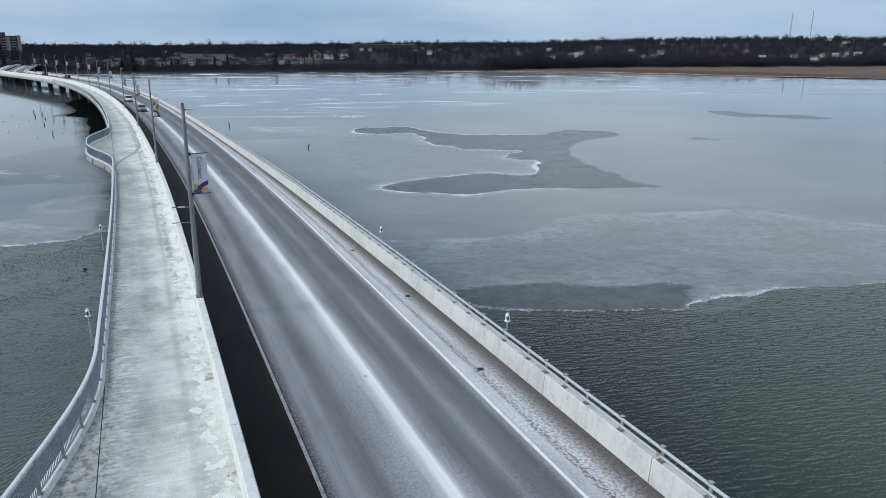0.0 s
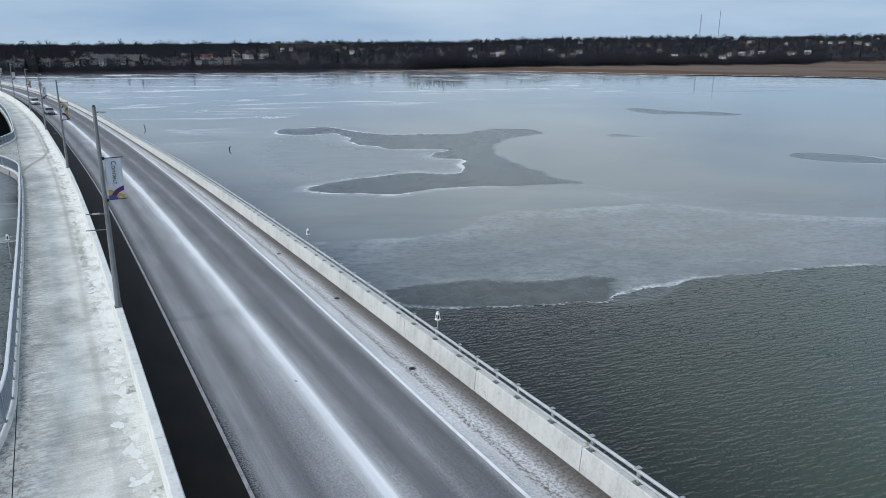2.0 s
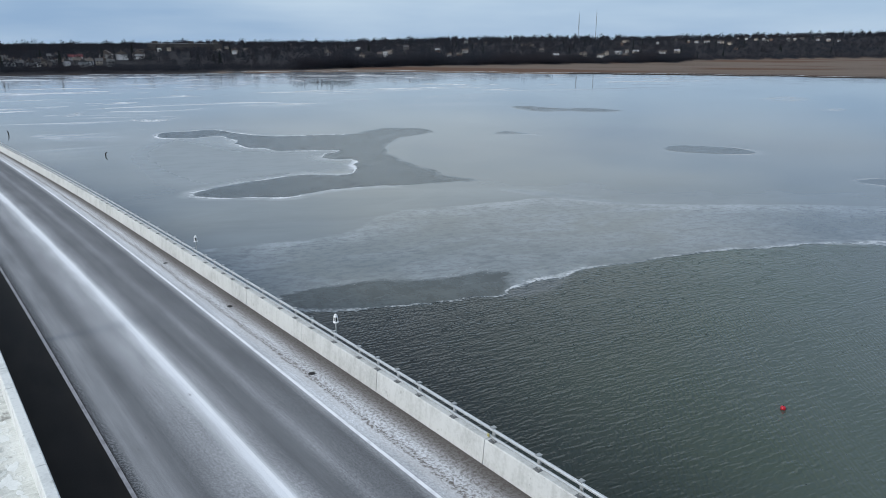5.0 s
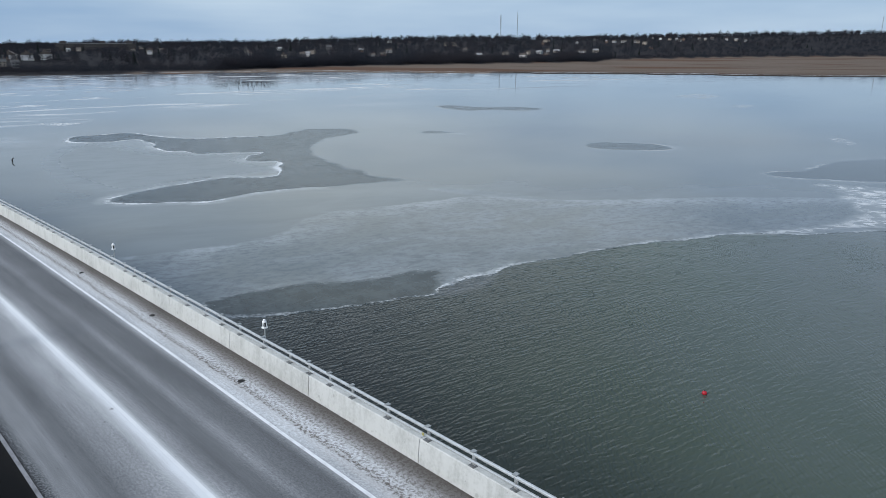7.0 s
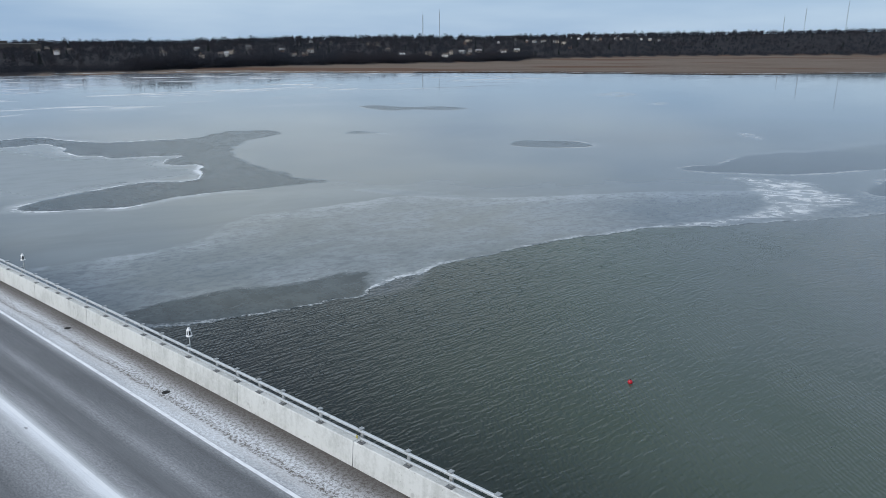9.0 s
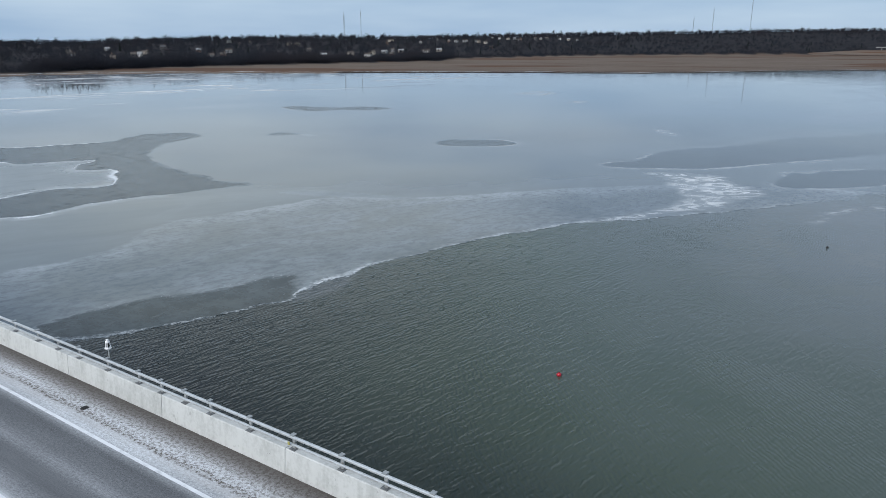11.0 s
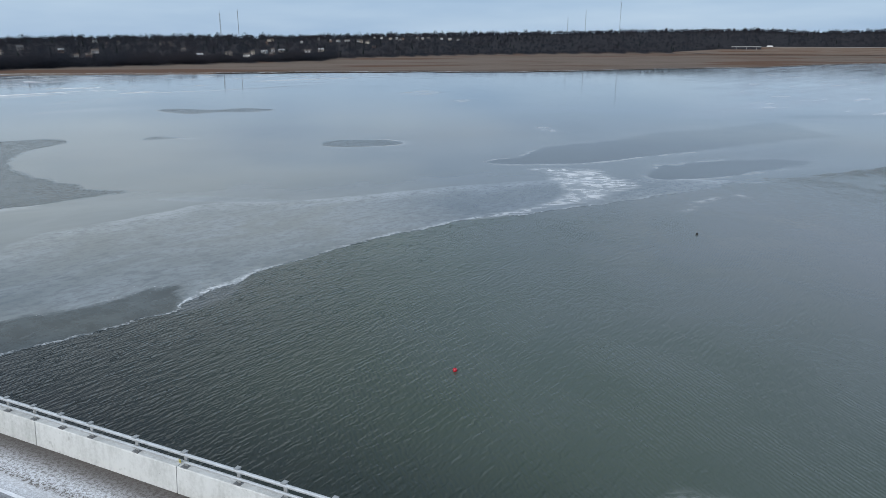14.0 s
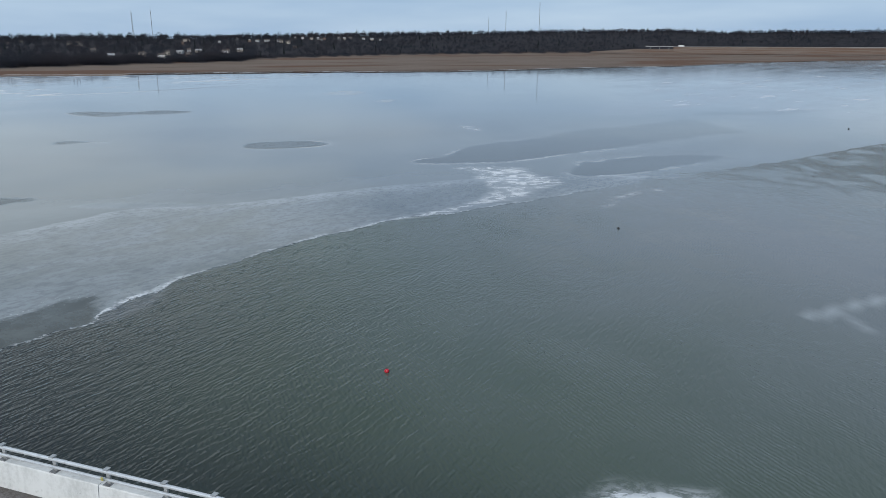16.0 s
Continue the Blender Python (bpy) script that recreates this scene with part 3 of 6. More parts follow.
HEADLIGHT = simple("clear_headlight", (0.65, 0.67, 0.70), (0.8, 0.82, 0.85), 9.0, 0.15)
TAIL = simple("red_tail_light", (0.3, 0.01, 0.01), (0.4, 0.02, 0.02), 9.0, 0.25)
SIDING = [simple("white_siding", (0.50, 0.51, 0.52), (0.68, 0.69, 0.70), 0.8), simple("grey_siding", (0.24, 0.25, 0.26), (0.34, 0.35, 0.36), 0.8),
          simple("beige_siding", (0.32, 0.28, 0.24), (0.42, 0.38, 0.33), 0.8), simple("brown_brick", (0.11, 0.075, 0.06), (0.18, 0.12, 0.10), 0.8),
          simple("dark_siding", (0.07, 0.07, 0.075), (0.12, 0.12, 0.125), 0.8)]
SLAB_DARK = simple("dark_brick", (0.035, 0.033, 0.034), (0.06, 0.055, 0.055), 0.3)
SHINGLE = [simple("charcoal_shingle", (0.045, 0.046, 0.05), (0.085, 0.087, 0.092), 0.8), simple("brown_shingle", (0.06, 0.05, 0.045), (0.10, 0.085, 0.075), 0.8)]
PALE_SHINGLE = simple("frosted_pale_shingle", (0.24, 0.25, 0.26), (0.36, 0.37, 0.38), 0.8)
RED_ROOF = simple("red_metal_roof", (0.17, 0.03, 0.035), (0.24, 0.045, 0.05), 0.6, 0.5)
SLAB = simple("grey_brown_tower_cladding", (0.05, 0.05, 0.052), (0.085, 0.083, 0.085), 0.3)
SLAB_PALE = simple("pale_tower_cladding", (0.26, 0.245, 0.22), (0.35, 0.33, 0.30), 0.3)
# bare twigs with the blue of distant haze put into their colour
TWIG = twig_material("haze_tinted_twigs", (0.019, 0.022, 0.030), (0.030, 0.0335, 0.0435), (0.031, 0.0285, 0.034))
NEEDLE = twig_material("dark_conifer_needles", (0.010, 0.014, 0.0145), (0.018, 0.024, 0.022), (0.014, 0.018, 0.019))


# ---- building helpers ----
def mesh_object(name, verts, faces, material, parent=None, label="", uv=None, smooth=False):
    me = bpy.data.meshes.new(name)
    me.from_pydata([tuple(v) for v in verts], [], faces)
    if uv is not None:
        layer = me.uv_layers.new(name="along")
        loops = np.empty(len(me.loops), dtype=np.int32)
        me.loops.foreach_get("vertex_index", loops)
        layer.data.foreach_set("uv", np.asarray(uv, dtype=np.float32)[loops].ravel())
    for m in material if isinstance(material, (list, tuple)) else [material]:
        me.materials.append(m)
    if smooth:
        me.shade_smooth()
    ob = new(name, me)
    if parent is not None:
        ob.parent = parent
    if label:
        ob["label"] = label
    return ob


def part(name, bm, material, parent, label="", smooth=False):
    me = bpy.data.meshes.new(name)
    bmesh.ops.recalc_face_normals(bm, faces=bm.faces)
    bm.to_mesh(me)
    bm.free()
    me.materials.append(material)
    if smooth:
        me.shade_smooth()
    ob = new(name, me)
    if parent is not None:
        ob.parent = parent
    if label:
        ob["label"] = label
    return ob


def add_box(bm, x0, x1, y0, y1, z0, z1, m=None):
    made = bmesh.ops.create_cube(bm, size=1.0)["verts"]
    bmesh.ops.scale(bm, vec=(x1 - x0, y1 - y0, z1 - z0), verts=made)
    bmesh.ops.translate(bm, vec=((x0 + x1) / 2, (y0 + y1) / 2, (z0 + z1) / 2), verts=made)
    if m is not None:
        bmesh.ops.transform(bm, matrix=m, verts=made)
    return made


def box(x0, x1, y0, y1, z0, z1, bevel=0.0):
    bm = bmesh.new()
    add_box(bm, x0, x1, y0, y1, z0, z1)
    if bevel:
        bmesh.ops.bevel(bm, geom=bm.edges[:], offset=bevel, segments=1, affect="EDGES", clamp_overlap=True)
    return bm


def add_rod(bm, a, b, r0, r1=None, sides=8, caps=True):
    a, b = Vector(a), Vector(b)
    made = bmesh.ops.create_cone(bm, cap_ends=caps, segments=sides, radius1=r0, radius2=r0 if r1 is None else r1, depth=(b - a).length)["verts"]
    turn = (b - a).to_track_quat("Z", "Y").to_matrix().to_4x4()
    bmesh.ops.transform(bm, matrix=Matrix.Translation((a + b) / 2) @ turn, verts=made)
    return made


def rod(a, b, r0, r1=None, sides=8):
    bm = bmesh.new()
    add_rod(bm, a, b, r0, r1, sides)
    return bm


def lathe(profile, sides=12):
    bm = bmesh.new()
    rings = [[bm.verts.new((r * math.cos(2 * math.pi * i / sides), r * math.sin(2 * math.pi * i / sides), z)) for i in range(sides)] for r, z in profile]
    for low, high in zip(rings, rings[1:]):
        for i in range(sides):
            bm.faces.new((low[i], low[(i + 1) % sides], high[(i + 1) % sides], high[i]))
    bm.faces.new(rings[0][::-1])
    bm.faces.new(rings[-1])
    return bm


def thing(name, label, category, group="", kind="", m=None):
    ob = new(name)
    ob.empty_display_size = 0.3
    if m is not None:
        ob.matrix_basis = m
    return tagged(ob, label, category, group, kind)


def value_noise(x, y, seed=0):
    """Smooth noise on a unit lattice, 0 to 1, for arrays."""
    xi, yi = np.floor(x).astype(np.int64), np.floor(y).astype(np.int64)
    fx, fy = x - xi, y - yi
    fx, fy = fx * fx * (3 - 2 * fx), fy * fy * (3 - 2 * fy)

    def h(a, b):
        v = (a * 374761393 + b * 668265263 + seed * 982451653) & 0x7FFFFFFF
        v = ((v ^ (v >> 13)) * 1274126177) & 0x7FFFFFFF
        return ((v ^ (v >> 16)) & 0xFFFF) / 65535.0
    return (h(xi, yi) * (1 - fx) + h(xi + 1, yi) * fx) * (1 - fy) + (h(xi, yi + 1) * (1 - fx) + h(xi + 1, yi + 1) * fx) * fy


# ---- the line of the bridge: bend and grade by metres along it ----
STATION = np.arange(-60.0, 780.0, 1.0)
BEND = np.interp(STATION, [-60, 40, 80, 120, 160, 200, 250, 300, 370, 405, 425, 455, 480],
                 [0.0, 0.00023, 0.00068, 0.0001, 0.0007, 0.00092, 0.00136, 0.0018, 0.0018, 0.0, -0.006, -0.006, 0.0])
GRADE = np.interp(STATION, [-60, 40, 80, 120, 160, 200, 250, 300, 420, 550, 580, 690, 710], [0, -0.0228, -0.025, -0.0216, -0.0174, -0.0034, 0.0078, 0.0008, -0.001, -0.001, -0.03, -0.03, 0])
BEARING = np.cumsum(BEND)
BEARING += radians(22.62) - BEARING[81]
LINE = np.stack([np.cumsum(-np.sin(BEARING)), np.cumsum(np.cos(BEARING))], 1)
LINE += 20.0 * np.array([-math.sin(radians(22.62)), math.cos(radians(22.62))]) - LINE[81]
DECK = np.cumsum(GRADE)
DECK += 7.9 - DECK[81]


def bridge_xyz(s, n, dz):
    """World places for metres along, metres to the road's side and metres above the deck (arrays or numbers)."""
    s, n = np.asarray(s, float), np.asarray(n, float)
    th = np.interp(s, STATION, BEARING)
    return np.stack([np.interp(s, STATION, LINE[:, 0]) + np.cos(th) * n, np.interp(s, STATION, LINE[:, 1]) + np.sin(th) * n,
                     np.interp(s, STATION, DECK) + dz + 0 * s], -1)


def on_bridge(s, n, dz=0.0):
    """A frame on the bridge: x to the road's side, y along, z up."""
    th = float(np.interp(s, STATION, BEARING))
    return Matrix.Translation(Vector(bridge_xyz(s, n, dz))) @ Matrix.Rotation(th, 4, "Z")


def taper(s):
    return np.clip((np.asarray(s, float) - 20) / 100, 0, 1)


def lookout(s):
    """0 to 1: how far the walkway swells out into a lookout."""
    s = np.asarray(s, float)
    swell = lambda d, r: 0.5 + 0.5 * np.cos(np.pi * np.clip((np.abs(d) - 2.5) / (r - 2.5), 0, 1))
    return swell(s - 9.0, 21.0) + swell(s - 113.5, 24.0)


def rail_n(s):
    return -2.48 - 0.45 * taper(s) - 3.1 * lookout(s)


def sweep(name, stations, section, material, parent=None, label="", closed=True, smooth=False):
    """A body of one section along the bridge. section(s) gives rows of (n, dz) for the array of stations; u may be given as a third value."""
    rows = section(stations)
    k, m = len(rows), len(stations)
    verts = np.concatenate([bridge_xyz(stations, np.broadcast_to(r[0], m), r[1]) for r in rows])
    uv = np.concatenate([np.stack([np.broadcast_to(r[2] if len(r) > 2 else r[0], m), stations], 1) for r in rows])
    faces = [((i % k) * m + j, ((i + 1) % k) * m + j, ((i + 1) % k) * m + j + 1, (i % k) * m + j + 1) for i in range(k if closed else k - 1) for j in range(m - 1)]
    if closed:
        faces += [tuple(i * m for i in range(k))[::-1], tuple(i * m + m - 1 for i in range(k))]
    return mesh_object(name, verts, faces, material, parent, label, uv, smooth)


def stations(a, b, near=1.0, far=4.0):
    out, s = [], a
    while s < b:
        out.append(s)
        s += near if s < 160 else far
    return np.array(out + [b])


# ---- bay: one sheet of water and ice to the horizon ----
def smooth_loop(points, times=6):
    p = np.array(points, float)
    a, b, c, d = np.roll(p, 1, 0), p, np.roll(p, -1, 0), np.roll(p, -2, 0)
    out = []
    for t in np.arange(times) / times:
        out.append(0.5 * (2 * b + (c - a) * t + (2 * a - 5 * b + 4 * c - d) * t ** 2 + (3 * b - a - 3 * c + d) * t ** 3))
    return np.stack(out, 1).reshape(-1, 2)


def signed_distance(x, y, loop):
    """Metres inside (positive) or outside a closed outline."""
    best, inside = np.full(x.shape, 1e9), np.zeros(x.shape, bool)
    for (ax, ay), (bx, by) in zip(loop, np.roll(loop, -1, 0)):
        ex, ey = bx - ax, by - ay
        t = np.clip(((x - ax) * ex + (y - ay) * ey) / (ex * ex + ey * ey + 1e-9), 0, 1)
        best = np.minimum(best, (x - ax - t * ex) ** 2 + (y - ay - t * ey) ** 2)
        if ay != by:
            inside ^= ((ay > y) != (by > y)) & (x < (by - ay and (bx - ax) * (y - ay) / (by - ay)) + ax)
    return np.where(inside, 1, -1) * np.sqrt(best)


ICE_FIELD = [(-2900, 60), (-900, 60), (-300, 60), (-120, 62), (-75, 64), (-60, 66), (-50, 69.5), (-45.7, 71.1), (-43.2, 71.8), (-40.9, 73), (-39.1, 74.2), (-39, 76.6), (-37, 77.5), (-20, 69), (-6, 57.5),
             (5.2, 53.9), (8.6, 53.8), (12.2, 53.8), (14.1, 53.9), (15.3, 53.8), (16.7, 54.4), (18.1, 54.2), (19.1, 54.2), (19.9, 54.3), (20.5, 55.5), (21.2, 55.9), (22, 56.2), (22.8, 57.1), (23.6, 57.6), (24.5, 57.6), (25.3, 57.5), (26.3, 57.5), (27.4, 58.3), (28.5, 59.2), (29.8, 59.7), (31.9, 60), (34.5, 60.2), (36.8, 60.8), (38.3, 61.1), (40.8, 61.7),
             (55.4, 62.2), (58.8, 61.8), (64.2, 60.3), (66.3, 59.3), (71.8, 58.3), (100, 52.5), (115, 48.5), (135, 44), (183, 35.7), (260, 18), (400, -15), (900, -120), (2000, -260), (4300, -400), (4300, 4700), (-2900, 4700)]
# a tongue of clear new ice pushed out under the broken edge
TONGUE = [(19, 53.8), (19.7, 53.7), (21.5, 53.7), (23.3, 54.2), (25.1, 55.1), (26.2, 56.6), (27, 58.5), (25.4, 59.1), (22.8, 58.3), (20.4, 55.9)]
# leads of younger ice and open water, and frosted patches, by their turning points
HOURGLASS_NORTH = [(-22, 175.4), (-20.5, 181.9), (-15.6, 183.3), (-10, 184.5), (-4, 176.7), (1.8, 170.3), (7.5, 169.2), (14.7, 169.7), (22.2, 170.1), (26.8, 175.4), (31.6, 179.8), (37, 179.1), (41.4, 176.2), (41.1, 170), (35.4, 165.2), (31.5, 161.2), (25.9, 147.8)]
HOURGLASS_SOUTH = [(24.6, 134.5), (26.1, 125.5), (27.7, 119.1), (29.9, 111.3), (32.3, 106.6), (28.3, 105.6), (21.3, 105), (17.2, 105.2), (13.1, 104.6), (9.8, 103.7), (6.6, 101.7), (3.6, 99.8), (-0.5, 100.7), (-4.6, 101.2), (-8.6, 102.9), (-9, 104.9), (-8.5, 106.6), (-6.8, 108.3), (-3.3, 111.1), (0.5, 113.7), (4.5, 116), (7.1, 117.6)]
HOURGLASS_WAIST = [(10.4, 116.3), (13, 115.8), (15.2, 117.1), (16.1, 121.3), (16.3, 125.4), (17.4, 128.9), (16.6, 131.9), (14, 132.2), (12, 133.7), (11.6, 135.9), (13.4, 140.3), (16.1, 143.2), (11.3, 145), (6.2, 145.4), (4, 145.5), (1.3, 149.7), (-2.1, 151.8), (-3.2, 155.5), (-4.7, 158.7), (-4, 161.9), (-6.1, 168.3), (-8.4, 172.2), (-14.7, 169.7), (-20, 170.8)]
EDGE_LEAD = [(1.4, 58.7), (5.5, 60.3), (8.4, 60.7), (12.4, 60.7), (15.8, 60), (17.5, 60.5), (19.5, 61.5), (21.6, 61.1), (23.4, 59.6), (21.8, 58.9), (21.2, 57.2), (20.3, 55.6), (19.5, 54), (17.9, 52.3), (14.5, 52), (10.1, 52.5), (5.9, 52.8), (2, 54.9)]
FAR_LEAD = [(86, 237.5), (92, 238.5), (96, 232), (101.5, 226.5), (109, 227), (113.5, 222.5), (115.5, 215), (105, 213.5), (99, 219), (90, 218), (86, 226)]
SMALL_LEAD = [(82, 133.5), (86.5, 136), (90.5, 134.5), (95, 132), (97.5, 128.5), (97, 123), (91, 122.5), (84.5, 125.5), (81.5, 129)]
EAST_LEAD = [(92.2, 92.5), (96.2, 93.5), (101.5, 92.7), (110.5, 97.1), (120.1, 99.1), (136, 96.6), (144.3, 97.7), (156.4, 99.4), (170.7, 95.3), (186.5, 94.2), (202.5, 92.3), (204.6, 88.4), (191.8, 75.4), (183.5, 66.7), (171.6, 69.7), (154.7, 72.5), (135.5, 75.2), (119.3, 78), (104.9, 80.4), (96.2, 86.4), (92.4, 89.8)]
EAST_LEAD_LOW = [(101.7, 65.1), (106.8, 67.3), (113.8, 70.1), (115.7, 68.4), (121.8, 67.4), (131.5, 63.4), (137.9, 58.7), (139.8, 54.2), (131.3, 53.7), (121.3, 55.3), (113.3, 56.3), (106.6, 58.7), (101.5, 61.8)]
WEST_LEAD = [(-140, 112), (-100, 118), (-81.6, 121.4), (-80.3, 129), (-79.4, 134.7), (-77.8, 141.6), (-74, 147.6), (-66, 140), (-56, 122), (-48, 107), (-54.5, 105.6), (-61, 105), (-69, 102), (-100, 101), (-140, 102)]
SLIVER = [(56, 164), (62, 162), (65, 159), (60, 168)]
OUTER_SLIVER = [(218, 97.5), (234, 96), (250, 84), (270, 74), (241, 75), (229, 84.5)]
SHORE_SLIVER = [(150, 330), (200, 318), (240, 300), (205, 335)]
# outline, whiteness of the pushed-up rim, darkness of the skin against the older ice
LEADS = [(HOURGLASS_NORTH + HOURGLASS_SOUTH + HOURGLASS_WAIST, 1.0, 1.0), (EDGE_LEAD, 0.12, 0.89), (FAR_LEAD, 0.3, 1.0), (SMALL_LEAD, 0.5, 1.0), (EAST_LEAD, 0.34, 0.56), (EAST_LEAD_LOW, 0.18, 0.50),
         (SLIVER, 0.2, 0.95), (OUTER_SLIVER, 0.3, 0.5), (SHORE_SLIVER, 0.2, 0.4), (WEST_LEAD, 0.0, 0.62)]
EAST_FROST = [(92.1, 82.7), (97.1, 80.6), (101.2, 73.8), (97.6, 69.5), (96.6, 64.9), (93.8, 60.9), (86.7, 60.1), (79.4, 58.6), (72.5, 59.9), (67, 59.9), (59.9, 60.9), (58.6, 61.6), (59.9, 62.9), (67.1, 62), (74.5, 62.5), (82.4, 66.8), (87.1, 73.3), (91.6, 78.4)]
EDGE_FROST = [(23.4, 60.3), (25.1, 61.2), (27.6, 61.4), (30.4, 60.9), (32.7, 60.5), (35.3, 60.5), (31.8, 59.9), (29.8, 59.7), (27.9, 58.9), (26.5, 57.5), (24.5, 57.8), (23.6, 59.1)]
SWIRL_FROST = [(-52, 87.9), (-49.8, 86.1), (-46.4, 86.2), (-42.1, 87.9), (-42.8, 89.5), (-47.5, 88.4), (-50.5, 88.6), (-51.5, 91.2), (-50.7, 94.8), (-48.2, 96), (-45.9, 96.4), (-46.4, 97.6), (-49.5, 97.1), (-51.7, 95.1), (-52.6, 91.8)]
SWIRL_CORE = [(-51, 90.9), (-48.8, 91), (-48.5, 94.9), (-50.3, 95.5), (-51.3, 93.7)]
WEST_STREAK = [(-78, 109), (-69, 110.1), (-67.9, 112.7), (-64.3, 114.4), (-65.1, 116), (-68.7, 114.2), (-73, 116.7), (-78, 113.9)]
WEST_DAB = [(-62.7, 112.4), (-61, 112.5), (-59.6, 108.8), (-61.5, 108.8)]
WEST_STUB = [(-52.4, 81.4), (-51.2, 82.9), (-49.0, 82.6), (-49.9, 81.2), (-51.1, 80.3)]
WEST_FROST = [(-47, 72.5), (-45, 77), (-41.5, 79), (-39, 80.5), (-38, 78), (-39.5, 76), (-42.5, 72.5)]
MID_FROST = [(34, 98.5), (38, 98), (42, 94.5), (48, 86.5), (46, 85.5), (41, 89.5), (36.5, 94.5)]
FLOE = [(25, 15.4), (26.6, 15), (27.8, 15), (28.4, 14.6), (28.9, 13.9), (29.7, 12.5), (30.5, 11.2), (30.8, 9.9), (27.6, 8.7), (23.5, 12.5)]
# a faint pale, rough patch added to blur the lookout's reflection in the ice
WEST_REFLECTION_BLUR = [(-52, 80), (-44, 75), (-38, 78), (-30, 84), (-36, 96), (-44, 98), (-50, 92)]
EAST_CRACK = [(58.5, 15.2), (62.3, 14), (69, 11.2), (68.5, 10), (62.6, 12.6), (58.3, 13.9)]
EAST_CRACK_LOW = [(61.6, 13), (58.8, 10), (57.8, 10.2), (60.7, 13)]
INNER_ICE = [(-18, 172), (-8, 160), (-2, 150), (8, 145.5), (15, 143), (12.5, 135), (17.5, 127), (17, 121.5), (11, 118), (3, 114.5), (-6, 109.5), (-12, 112), (-20, 130), (-24, 150)]
NORTH_SLAB = [(-33.3, 212.8), (-31.6, 217), (-24.3, 214.6), (-20.7, 222.7), (-22.9, 210.2), (-28.5, 207)]
NORTH_SLAB_LOW = [(-54.2, 227.5), (-53.4, 240.1), (-48.7, 245.1), (-49.3, 225.9)]
# mottled younger shelf along the edge of the ice, against the older clear ice behind it
SHELF = [(-90, 82), (-40, 79), (-8, 75), (3, 76), (6, 76.7), (11.3, 80.4), (13.3, 84), (17.8, 88), (25, 88.7), (32.5, 90), (37.4, 91.5), (42.8, 88.9), (45.5, 87), (51, 84.3), (57, 82.5), (68, 80), (80, 76), (92, 70), (110, 52), (110, 30), (0, 30), (-90, 30)]
# outline, fullness of the white
FROST = [(EAST_FROST, 0.75), (FLOE, 0.92), ([(87, 49), (93, 48), (97, 49), (90, 50)], 0.5), ([(198, 256), (222, 268), (224, 255), (204, 240)], 0.3), ([(184, 206), (196, 213), (197, 206), (186, 200)], 0.35), ([(143, 127), (147, 125), (141, 116), (137, 117)], 0.45), ([(81, 47.4), (87, 48.6), (87.2, 47), (83, 46.6)], 0.45), ([(97.6, 48.6), (99.6, 48), (98, 45.4), (97, 46.6)], 0.45), (WEST_STREAK, 0.45), (WEST_DAB, 0.4), (NORTH_SLAB, 0.75), (NORTH_SLAB_LOW, 0.4)]
VEILS = [(SWIRL_FROST, 0.55), (SWIRL_CORE, 0.35), (WEST_STUB, 0.6), (WEST_REFLECTION_BLUR, 0.22), (WEST_FROST, 0.5), (WEST_STREAK, 0.25), (MID_FROST, 0.4), (EDGE_FROST, 0.45), (INNER_ICE, 0.5), (EAST_CRACK, 0.7), (EAST_CRACK_LOW, 0.6)]


